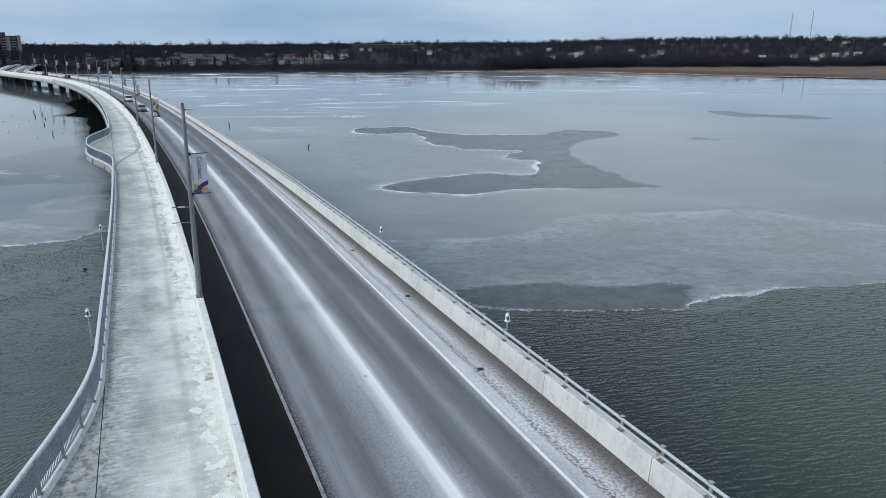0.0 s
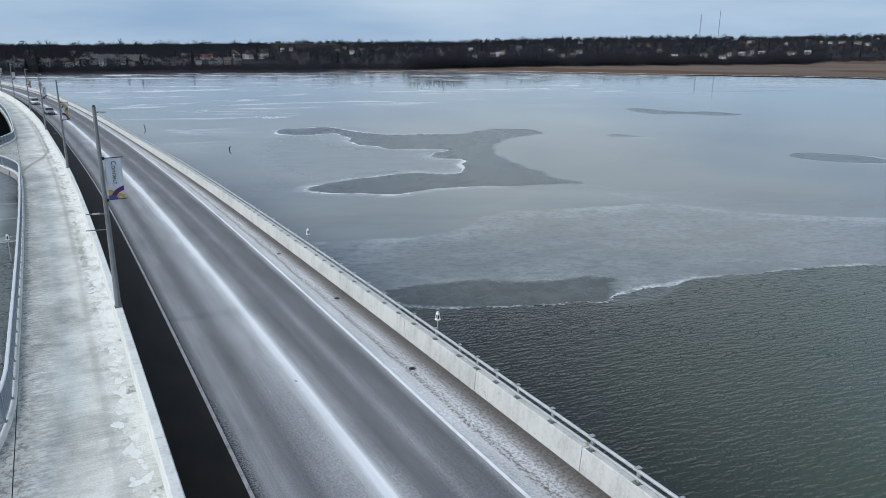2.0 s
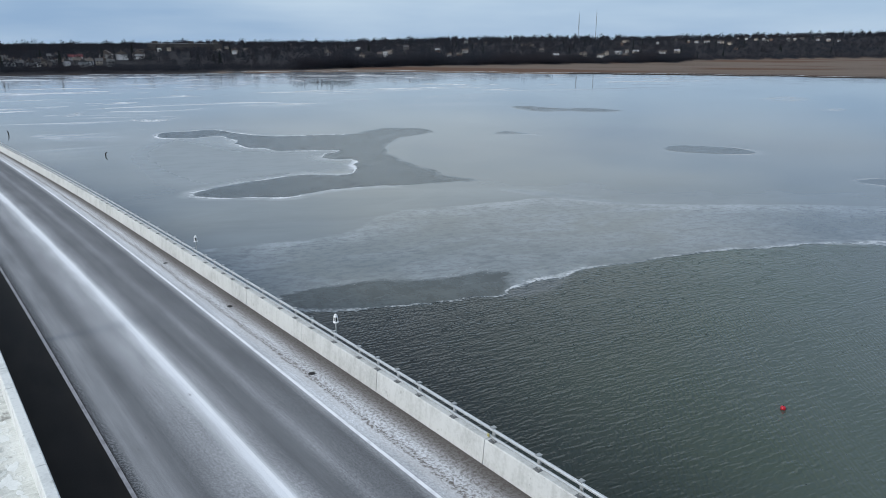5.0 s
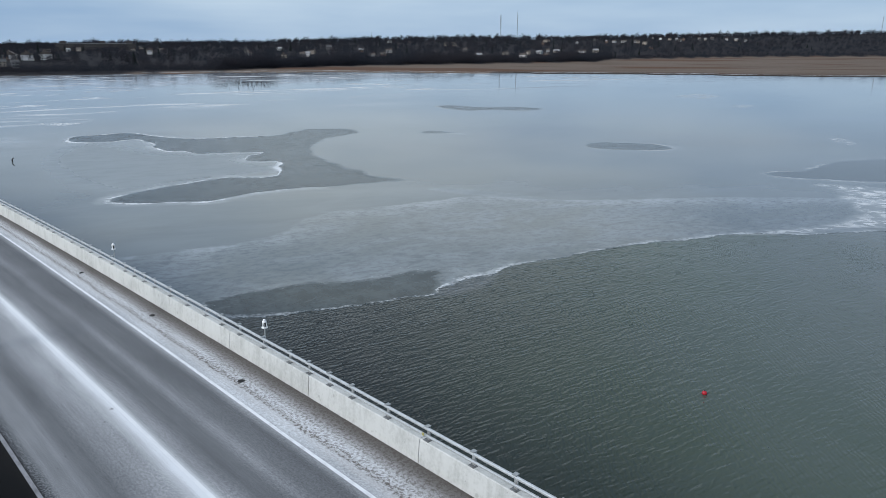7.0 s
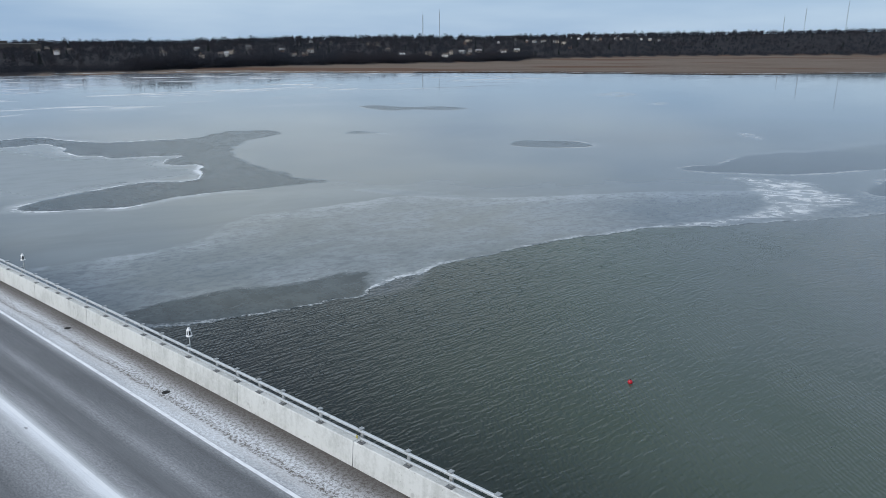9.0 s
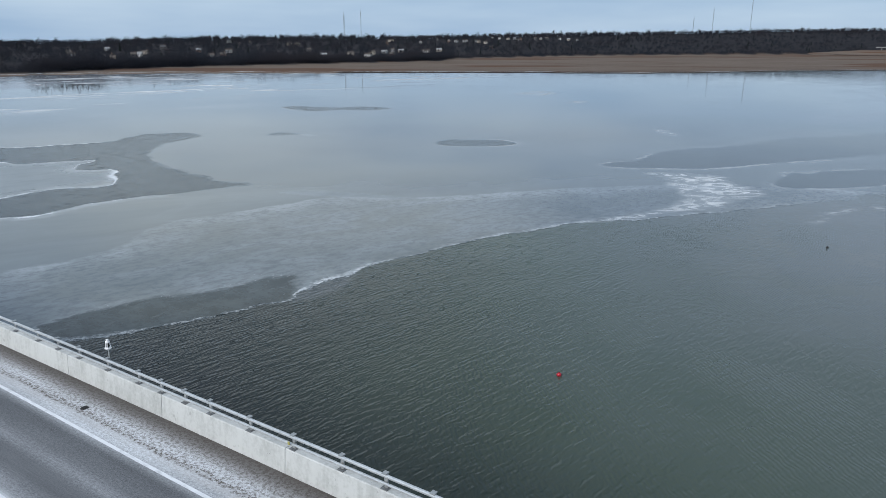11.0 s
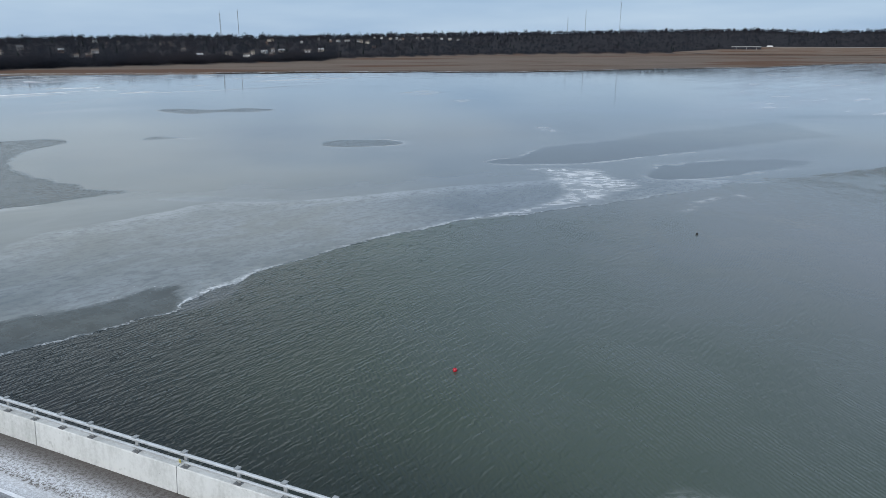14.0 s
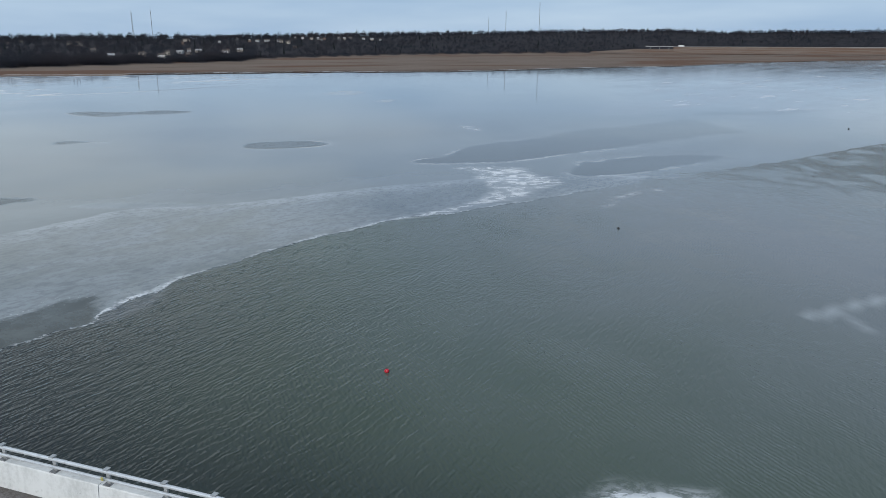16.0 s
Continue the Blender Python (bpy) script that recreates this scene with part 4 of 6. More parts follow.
def bay():
    gx, gy = np.linspace(-1, 1, 760), np.linspace(-1, 1, 620)
    x1 = 45 + 50 * np.sinh(np.where(gx < 0, 4.78, 5.13) * gx)
    y1 = 70 + 50 * np.sinh(np.where(gy < 0, 4.13, 5.23) * gy)
    x, y = np.meshgrid(x1, y1)
    x, y = x.ravel(), y.ravel()
    near = (np.abs(x - 60) < 420) & (np.abs(y - 150) < 330)
    edge = signed_distance(x, y, smooth_loop(ICE_FIELD, 4))
    # towards the open bay the edge thins out into skim ice
    fields = {"d_ice": edge * np.interp(x, [72, 105, 130, 175], [1.0, 0.12, 0.16, 0.7])}
    fields["depth"] = np.full(x.shape, 60.0)
    fields["depth"][near] = -signed_distance(x[near], y[near], smooth_loop(SHELF))
    lead, bank, frost = np.full(x.shape, -60.0), np.zeros(x.shape), np.full(x.shape, -60.0)
    dark, fill = np.zeros(x.shape), np.zeros(x.shape)
    fields["rimmed"] = np.clip(1 - (np.abs(edge) - 4) / 4, 0, 1) * np.clip((98 - x) / 20, 0, 1) * np.where(x > -15, np.interp(x, [3, 8, 26, 34], [0.4, 1.0, 1.0, 0.5]), 1.0)
    for loop, shore, skin in LEADS:
        d = signed_distance(x[near], y[near], smooth_loop(loop))
        bank[near] = np.where(d > lead[near], shore, bank[near])
        dark[near] = np.where(d > lead[near], skin, dark[near])
        lead[near] = np.maximum(lead[near], d)
    for loop, much in FROST:
        d = signed_distance(x[near], y[near], smooth_loop(loop))
        fill[near] = np.where(d > frost[near], much, fill[near])
        frost[near] = np.maximum(frost[near], d)
    fields["lead_dark"], fields["frost_fill"] = dark, fill
    veil = np.zeros(x.shape)
    for loop, much in VEILS:
        soft_edge = 6.0 if loop in (INNER_ICE, WEST_REFLECTION_BLUR) else 0.8
        veil[near] = np.maximum(veil[near], much * np.clip(signed_distance(x[near], y[near], smooth_loop(loop)) / soft_edge + 0.3, 0, 1))
    fields["veil"] = veil
    # the lead along the ice edge is broken up; so is the lee side of the hourglass
    ragged = np.zeros(x.shape)
    ragged[near] = np.clip(1.6 + signed_distance(x[near], y[near], smooth_loop(EDGE_LEAD)) / 4, 0, 1) * 0.6
    fields["ragged"] = np.maximum(ragged, 0.35 * np.clip((x - 19) / 6, 0, 1) * (x < 60) * (y > 95))
    fields["d_frost"] = frost
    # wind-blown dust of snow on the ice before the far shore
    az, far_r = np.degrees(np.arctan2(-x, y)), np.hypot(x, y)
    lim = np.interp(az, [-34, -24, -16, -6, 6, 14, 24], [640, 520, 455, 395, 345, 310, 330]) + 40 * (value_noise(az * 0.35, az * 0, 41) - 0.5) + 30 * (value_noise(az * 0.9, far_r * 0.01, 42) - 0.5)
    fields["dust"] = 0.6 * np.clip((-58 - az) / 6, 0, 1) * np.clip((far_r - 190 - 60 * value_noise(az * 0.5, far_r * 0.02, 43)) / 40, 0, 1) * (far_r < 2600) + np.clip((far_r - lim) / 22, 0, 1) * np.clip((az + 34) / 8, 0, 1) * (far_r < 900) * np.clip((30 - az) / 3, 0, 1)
    # rims stand where the drifting ice was pushed together: on the shores that face the road
    side = value_noise(x * 0.035, y * 0.03, 5)
    # the lee sides of the leads fade softly into the ice
    soft = np.where(x < 60, np.interp(x, [18, 26], [1.0, 0.42]), np.where(y < 112, np.interp(x, [95, 140], [1.0, 0.3]), 1.0))
    fields["d_lead"] = lead * soft
    # a channel kept open under the deck; its black stands in for the bridge's reflection
    cs = np.arange(92.0, 420, 3)
    west = bridge_xyz(cs, np.interp(cs, [92, 107, 132, 150, 190, 225, 236, 250, 285, 305, 420], [2.5, -3.9, -5.7, -7.1, -7, -7, -12, -8, -8, 0, 3]) + 2.5 * (value_noise(cs * 0.09, cs * 0, 4) - 0.5), 0)[:, :2]
    east = bridge_xyz(cs, np.interp(cs, [280, 310], [15.0, 6.0]) + 2 * np.sin(cs * 0.07), 0)[::-1, :2]
    channel = signed_distance(x[near], y[near], np.concatenate([west, east]))
    fields["d_ice"][near] = np.minimum(fields["d_ice"][near], -channel * 0.30)
    fields["calm_mirror_dark"] = np.zeros(x.shape)
    fields["calm_mirror_dark"][near] = np.clip(channel / 5 + 1.2, 0, 1) * 0.6
    fields["bank"] = bank * np.where(x < 60, np.clip((21.5 - x) * 0.4, 0, 1), np.clip((side - 0.05) * 4, 0, 1) * np.clip((150 - x) / 30, 0, 1))
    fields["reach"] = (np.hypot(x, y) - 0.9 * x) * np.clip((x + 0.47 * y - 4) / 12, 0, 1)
    # paler, greener water away from the bridge
    fields["water_tone"] = np.where(x < -8 - 0.42 * (y - 20), 0.6, np.clip((x * 0.92 - y * 0.38 + 12) / 36, 0, 1))
    # new skim ice calms the water well away from the bridge
    fields["skim"] = np.clip((x * 0.92 - y * 0.38 - 14 + 22 * (value_noise(x * 0.04, y * 0.06, 31) - 0.5) + 8 * (value_noise(x * 0.2, y * 0.25, 32) - 0.5)) / 52, 0, 1) * np.interp(x, [85, 140], [1.0, 0.45])
    fields["skim"] = np.where(x < -8 - 0.42 * (y - 20), 0.30, fields["skim"])
    fields["skim"] *= 1 - np.clip(fields["calm_mirror_dark"] * 1.8, 0, 1)
    fields["skim"][near] = np.maximum(fields["skim"][near], 0.42 * np.clip(signed_distance(x[near], y[near], smooth_loop(TONGUE)) / 0.7 + 0.3, 0, 1))
    w, h = len(x1), len(y1)
    q = (np.arange(h - 1)[:, None] * w + np.arange(w - 1)[None, :]).ravel()
    quads = np.stack([q, q + 1, q + w + 1, q + w], 1)
    icy = (fields["d_ice"] > 0) & (lead < 0)
    of_ice = icy[quads].sum(1) >= 2
    for name, keep, label in (("water", ~of_ice, "dark green rippled open water of the bay"), ("ice_sheet", of_ice, "thin grey lake ice with milky veils and white rims")):
        sub = quads[keep]
        used, idx = np.unique(sub, return_inverse=True)
        me = bpy.data.meshes.new(name)
        me.vertices.add(len(used))
        me.vertices.foreach_set("co", np.stack([x[used], y[used], np.zeros(len(used))], 1).astype(np.float32).ravel())
        me.loops.add(sub.size)
        me.loops.foreach_set("vertex_index", idx.ravel().astype(np.int32))
        me.polygons.add(len(sub))
        me.polygons.foreach_set("loop_start", np.arange(0, sub.size, 4, dtype=np.int32))
        me.update(calc_edges=True)
        for key, value in fields.items():
            me.attributes.new(key, "FLOAT", "POINT").data.foreach_set("value", value[used].astype(np.float32))
        me.materials.append(BAY)
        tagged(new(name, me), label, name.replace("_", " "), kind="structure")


bay()

# ---- far shore: marsh, slope and ridge, by bearing and distance from the bridge ----
SHORE_AZ = [-100, -85, -78, -65, -52.4, -47.4, -41.7, -32, -22, -11.6, -3.6, 5, 12.5, 22.3, 34.5, 60]
SHORE_R = [2400, 1900, 1410, 835, 656, 612, 601, 586, 576, 587, 577, 558, 556, 548, 575, 620]
WOOD_AZ = [-100, -75, -60, -50, -41.6, -38.5, -32.9, -32, -27, -22, -17, -11.6, -3.6, 5, 12, 22, 34, 60]
WOOD_R = [2750, 2600, 2300, 1850, 1490, 1320, 1120, 966, 870, 795, 745, 687, 588, 562, 558, 549, 576, 620]
RIDGE_AZ = [-100, -77, -71.5, -67.8, -64, -58, -50, -38, -30, -21, -13, -5, 3, 9, 20, 29, 60]
RIDGE_R = [3000, 3000, 2950, 2950, 2950, 2800, 2500, 2100, 1900, 1800, 1750, 1800, 1850, 1700, 1300, 1250, 1250]
RIDGE_Z = [66, 68, 69, 65, 75, 69, 57, 42, 32, 30, 23, 15, 13, 8, 3.0, 2.5, 2.5]


def shore_at(az, table_az, table):
    return np.interp(az, table_az, table)


def land_z(az, r):
    rs, rw, rr = (np.interp(az, a, b) for a, b in ((SHORE_AZ, SHORE_R), (WOOD_AZ, WOOD_R), (RIDGE_AZ, RIDGE_R)))
    top = np.interp(az, RIDGE_AZ, RIDGE_Z)
    t = np.clip((r - rw) / (rr - rw), 0, 1)
    z = np.where(r < rw, 0.35 + 0.35 * np.clip((r - rs) / (rw - rs + 1), 0, 1), 0.7 + (top - 0.7) * t ** 0.85)
    z = z + np.interp(az, [-10, 1, 8], [3.0, 0.8, 0.2]) * np.clip((r - rr) / 30, 0, 1)
    z = z - 3.5 * np.clip((r - 2500) / 300, 0, 1) * (az > 1)
    return z + np.where(r > rw + 30, 1.5 * (value_noise(az * 0.7, r * 0.006, 3) - 0.5), 0)


def far_place(az, r, dz=0.0):
    a = radians(az)
    return Vector((-math.sin(a) * r, math.cos(a) * r, float(land_z(np.array(az), np.array(r))) + dz))


def far_land():
    az = np.arange(-100, 60.01, 0.25)
    k = np.concatenate([[-0.02, 0.0], np.linspace(0.004, 1, 60) ** 1.3])
    rs = np.interp(az, SHORE_AZ, SHORE_R) + 14 * (value_noise(az * 0.9, az * 0, 8) - 0.5) + 6 * (value_noise(az * 4, az * 0, 9) - 0.5)
    r = rs[:, None] + k[None, :] * (4300 - rs)[:, None]
    a = np.repeat(az[:, None], len(k), 1)
    z = land_z(a, r)
    z[:, 0], z[:, 1] = -0.6, 0.25
    rad = np.radians(a)
    verts = np.stack([-np.sin(rad) * r, np.cos(rad) * r, z], -1).reshape(-1, 3)
    h, w = r.shape
    faces = [(i * w + j, i * w + j + 1, (i + 1) * w + j + 1, (i + 1) * w + j) for i in range(h - 1) for j in range(w - 1)]
    ob = mesh_object("far_shore", verts, [f[::-1] for f in faces], LAND)
    wood = np.clip((r - np.interp(a, WOOD_AZ, WOOD_R) + 14) / 12, 0, 1)
    ob.data.attributes.new("wood", "FLOAT", "POINT").data.foreach_set("value", wood.astype(np.float32).ravel())
    brink = np.where(a > 3, 1.0, np.clip(1.15 - (r - rs[:, None]) / 5.0, 0, 1) * (a < -24))
    ob.data.attributes.new("brink", "FLOAT", "POINT").data.foreach_set("value", brink.astype(np.float32).ravel())
    tagged(ob, "tan reed marsh rising to dark wooded ground", "far shore", kind="structure")


far_land()


def shore_ice():
    az = np.arange(-72, 2, 0.2)
    r = np.interp(az, SHORE_AZ, SHORE_R) + 14 * (value_noise(az * 0.9, az * 0, 8) - 0.5) + 6 * (value_noise(az * 4, az * 0, 9) - 0.5)
    w = 0.8 + 5.0 * np.clip(value_noise(az * 2.3, az * 0, 14) - 0.45, 0, 1) + 1.2 * value_noise(az * 9, az * 0, 15)
    a = np.radians(az)
    rows = [(r - w, 0.02), (r - w * 0.6, 0.22), (r + 0.6, 0.30), (r + 1.2, 0.02)]
    verts = np.concatenate([np.stack([-np.sin(a) * q, np.cos(a) * q, 0 * q + z], 1) for q, z in rows])
    m = len(az)
    faces = [(i * m + j + 1, i * m + j, (i + 1) * m + j, (i + 1) * m + j + 1) for i in range(3) for j in range(m - 1)]
    tagged(mesh_object("shore_ice", verts, faces, SNOW), "white broken ice pushed up along the reed shore", "shore ice", kind="structure")


shore_ice()


def tree_shape(rng, tall, wide, twigs, low=0.16):
    """Triangles of one bare tree: tapered trunk, rising limbs and a crown of twig slivers that starts at low. Base at the origin."""
    tris = []

    def limb(a, b, r):
        a, b = np.array(a), np.array(b)
        side = np.cross(b - a, rng.normal(size=3))
        side /= np.linalg.norm(side) + 1e-9
        other = np.cross((b - a) / np.linalg.norm(b - a), side)
        ring = [a + r * (side * math.cos(q) + other * math.sin(q)) for q in (0, 2.1, 4.2)]
        for i in range(3):
            tris.append((ring[i], ring[(i + 1) % 3], b))
    limb((0, 0, -1), (rng.normal() * 0.3, rng.normal() * 0.3, tall * 0.8), 0.014 * tall)
    for _ in range(6):
        z0, ang = tall * rng.uniform(low, 0.55), rng.uniform(0, 6.28)
        out, up = wide * rng.uniform(0.5, 1.0), tall * rng.uniform(0.15, 0.38)
        limb((0, 0, z0), (math.cos(ang) * out, math.sin(ang) * out, min(z0 + up, tall * 0.95)), 0.009 * tall)
    mid = (1 + low) / 2
    for _ in range(twigs):
        # slivers through a rounded crown, thicker towards its skin, leaning every way
        d = rng.normal(size=3)
        d /= np.linalg.norm(d)
        p = np.array((0, 0, tall * mid)) + d * (wide, wide, tall * (1 - low) / 2) * rng.uniform(0.35, 0.97)
        e = d * 0.7 + rng.normal(size=3) * 0.7 + (0, 0, 0.15)
        e *= rng.uniform(0.09, 0.17) * tall / np.linalg.norm(e)
        q = np.cross(e, rng.normal(size=3))
        q *= rng.uniform(0.022, 0.046) * tall / (np.linalg.norm(q) + 1e-9)
        tris.append((p - q, p + q, p + e))
    return np.array(tris)


def conifer_shape(rng, tall, wide):
    tris = []
    for i in range(9):
        z, r = tall * (0.10 + 0.09 * i), wide * (1 - i / 9.5)
        for k in range(7):
            a = rng.uniform(0, 6.28)
            tip = np.array((math.cos(a) * r, math.sin(a) * r, z - 0.06 * tall + rng.normal() * 0.15))
            side = np.array((-math.sin(a), math.cos(a), 0)) * r * 0.42
            top = np.array((0, 0, z + 0.13 * tall))
            tris.append((tip - side, tip + side, top))
    tris.append(((-0.2, 0, -1), (0.2, 0, -1), (0, 0, tall * 0.5)))
    return np.array(tris)


def scatter(name, shapes, places, material, label, category, seed):
    """Many far trees as one object: each a turned and scaled copy of one of the shapes."""
    rng = np.random.default_rng(seed)
    out = []
    for p in places:
        s = shapes[rng.integers(len(shapes))]
        a, k = rng.uniform(0, 6.28), rng.uniform(0.7, 1.25)
        c, d = math.cos(a), math.sin(a)
        turn = np.array(((c, -d, 0), (d, c, 0), (0, 0, rng.uniform(0.85, 1.15)))) * k * p[3]
        out.append(s @ turn.T + np.array(p[:3]))
    v = np.concatenate(out).reshape(-1, 3).astype(np.float32)
    me = bpy.data.meshes.new(name)
    me.vertices.add(len(v))
    me.vertices.foreach_set("co", v.ravel())
    me.loops.add(len(v))
    me.loops.foreach_set("vertex_index", np.arange(len(v), dtype=np.int32))
    me.polygons.add(len(v) // 3)
    me.polygons.foreach_set("loop_start", np.arange(0, len(v), 3, dtype=np.int32))
    me.update(calc_edges=True)
    me.materials.append(material)
    tagged(new(name, me), label, category, kind="stuff")


# houses in the far woods: bearing, distance and width
SLOPE_HOUSES = [(-8.01, 1180, 10), (-8.29, 860, 10), (-9.65, 870, 8), (-10.07, 885, 8), (-10.44, 990, 9), (-5.66, 920, 8), (-14.09, 1060, 10), (-16.21, 1020, 11),
                (-25.21, 990, 9), (-23.16, 930, 9), (-26.54, 945, 11), (-26.93, 1025, 6), (-27.78, 1080, 11), (-28.32, 1005, 12), (-28.4, 1135, 9), (-29.05, 1125, 9),
                (-22.07, 1085, 7), (-30.98, 1135, 13), (-31.98, 1180, 11), (-14.99, 870, 7), (-15.79, 905, 9), (6.37, 1260, 9), (5.73, 1280, 8), (2.26, 1100, 9), (1.17, 1005, 8)]
HILL_HOUSES = [(-28.2, 1695, 12), (-33.98, 1750, 15), (-32.72, 1715, 12), (-33.3, 1725, 12), (-35.02, 1720, 12), (-36.06, 1955, 16), (-36.6, 1950, 12), (-37.27, 1915, 12), (-37.75, 1920, 9), (-38.23, 1925, 11),
               (-39.31, 1985, 12), (-39.74, 1960, 9), (-40.18, 2000, 12), (-41.17, 1990, 9), (-41.82, 1980, 11), (-42.46, 1970, 9), (-28.0, 1475, 9), (-30.57, 1565, 12)]


def far_woods():
    rng = np.random.default_rng(11)
    bare = [tree_shape(rng, rng.uniform(9, 12), rng.uniform(3.6, 5.4), 78) for _ in range(9)]
    dark = [conifer_shape(rng, rng.uniform(10, 14), rng.uniform(2.2, 3.2)) for _ in range(4)]
    scrub = [tree_shape(rng, rng.uniform(3.2, 5.2), rng.uniform(2.6, 4.0), 62, -0.05) for _ in range(7)]

    site_az, site_r, site_half = (np.array(v) for v in zip(*((az, r, math.degrees((wide * 0.5 + 2.5) / r)) for az, r, wide in SLOPE_HOUSES + HILL_HOUSES)))
    site_z = land_z(site_az, site_r) + np.where(site_r > 1400, 3.6, 2.8)

    def garden(az, r, ground, tall):
        """How far a tree may grow where it stands below a house: they keep their outlook over the bay."""
        hit = (np.abs(site_az - az) < site_half) & (r < site_r + 4)
        if not hit.any():
            return 9.0
        free = EYE.z + (site_z[hit] - EYE.z) * r / site_r[hit] - ground
        return max(0.10, float(free.min()) / tall)

    def places(count, lo, hi, size, skip=0.0, start=-88):
        out = []
        tall = 11.5 if hi > 0.2 else 5.2
        while len(out) < count:
            az = rng.uniform(start, 40)
            rw, rr = np.interp(az, WOOD_AZ, WOOD_R), np.interp(az, RIDGE_AZ, RIDGE_R)
            t = rng.uniform(lo, hi)
            r = rw + t * (rr - rw) if hi > 0.2 else rw + t * 260
            if rng.uniform() > (0.45 + 0.55 * min(1, r / 1600)) or (skip and value_noise(np.array(az * 0.9), np.array(r * 0.011), 21) < skip):
                continue
            if size > 0.6 and az > 7.5 and 560 < r < 745 and rng.uniform() > 0.40 and hi > 0.2:
                continue
            p = far_place(az, r)
            near = 2.4 if hi < 0.2 and -33 < az < -3 else 1.0
            if hi > 0.2 and az > -12 and r > 1100 and rng.uniform() < 0.07:
                near = 1.2
            out.append((*p, min(near * size * rng.uniform(0.8, 1.15), garden(az, r, p.z, tall))))
        return out
    scatter("bare_woods", bare, places(7200, 0.02, 0.95, 0.85, 0.2) + places(5600, 0.90, 1.005, 1.08) + places(3600, 1.0, 2.5, 0.82, 0.0, 4), TWIG, "bare winter woods on the far slope, tinted blue for haze", "woods", 1)
    scatter("shore_thicket", scrub, places(5200, 0.0, 0.15, 0.95) , TWIG, "dark bare thicket along the far shore", "thicket", 2)
    scatter("conifers", dark, places(330, 0.0, 1.0, 0.85), NEEDLE, "dark green conifers scattered in the far woods", "conifers", 3)


far_woods()

# ---- bridge: deck, walkway, barriers and piers ----
def deck():
    st = stations(-40, 700)
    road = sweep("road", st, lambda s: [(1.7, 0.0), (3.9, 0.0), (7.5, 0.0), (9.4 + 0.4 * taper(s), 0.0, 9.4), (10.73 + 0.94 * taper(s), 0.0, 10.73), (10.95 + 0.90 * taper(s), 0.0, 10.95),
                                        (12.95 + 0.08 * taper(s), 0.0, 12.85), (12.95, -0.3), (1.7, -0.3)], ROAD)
    tagged(road, "two-lane asphalt road streaked with white road salt", "road", kind="structure")
    walk_slab = sweep("pavement", st, lambda s: [(-2.29 - 0.45 * taper(s), 0.0, -2.25), (0.0, 0.0), (1.62, 0.0), (1.62, -0.3), (-2.29 - 0.45 * taper(s), -0.3)], WALK)
    tagged(walk_slab, "frosted pale concrete walkway along the bridge", "walkway", kind="structure")
    for a, b in ((-12, 31), (89.5, 138.5)):
        ls = np.arange(a, b + 0.1, 0.5)
        slab = sweep("lookout_slab", ls, lambda s: [(rail_n(s) - 0.10, 0.0), (np.maximum(-2.32 - 0.45 * taper(s), rail_n(s) + 0.1), 0.0), (np.maximum(-2.32 - 0.45 * taper(s), rail_n(s) + 0.1), -0.3), (rail_n(s) - 0.10, -0.3)], WALK)
        tagged(slab, "curved concrete lookout slab swelling out of the walkway", "lookout", kind="structure")
    kerb = sweep("kerb", stations(-12, 700, 0.5), lambda s: [(rail_n(s) - 0.24, 0.14), (rail_n(s) + 0.16, 0.14), (rail_n(s) + 0.18, -0.01), (rail_n(s) + 0.18, -0.5), (rail_n(s) - 0.24, -0.5)], CONCRETE)
    tagged(kerb, "low pale concrete kerb under the pedestrian railing", "kerb", kind="structure")
    fascia = sweep("fascia", stations(-12, 700, 0.5), lambda s: [(rail_n(s) - 0.30, 0.06), (rail_n(s) - 0.245, 0.06), (rail_n(s) - 0.245, -0.62), (rail_n(s) - 0.30, -0.62)], FASCIA)
    tagged(fascia, "grey ribbed concrete edge of the bridge deck", "fascia", kind="structure")
    rib = part("rib", box(-0.10, 0.0, -0.09, 0.09, -0.60, 0.0, 0.01), FASCIA, fascia)
    for k, s in enumerate(np.arange(28.2, 400, 6.2)):
        ob = rib if k == 0 else rib.copy()
        if k:
            scene.collection.objects.link(ob)
        ob.matrix_basis = on_bridge(s, float(rail_n(s)) - 0.29)
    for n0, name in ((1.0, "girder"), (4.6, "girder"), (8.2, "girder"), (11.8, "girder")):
        g = sweep(name, stations(-40, 700, 4.0), lambda s: [(n0 - 0.35, -0.31), (n0 + 0.35, -0.31), (n0 + 0.28, -1.15), (n0 - 0.28, -1.15)], SHADED_CONCRETE)
        tagged(g, "concrete girder under the bridge deck, coloured dark for the shade there", "girder", "bridge girders", "structure")


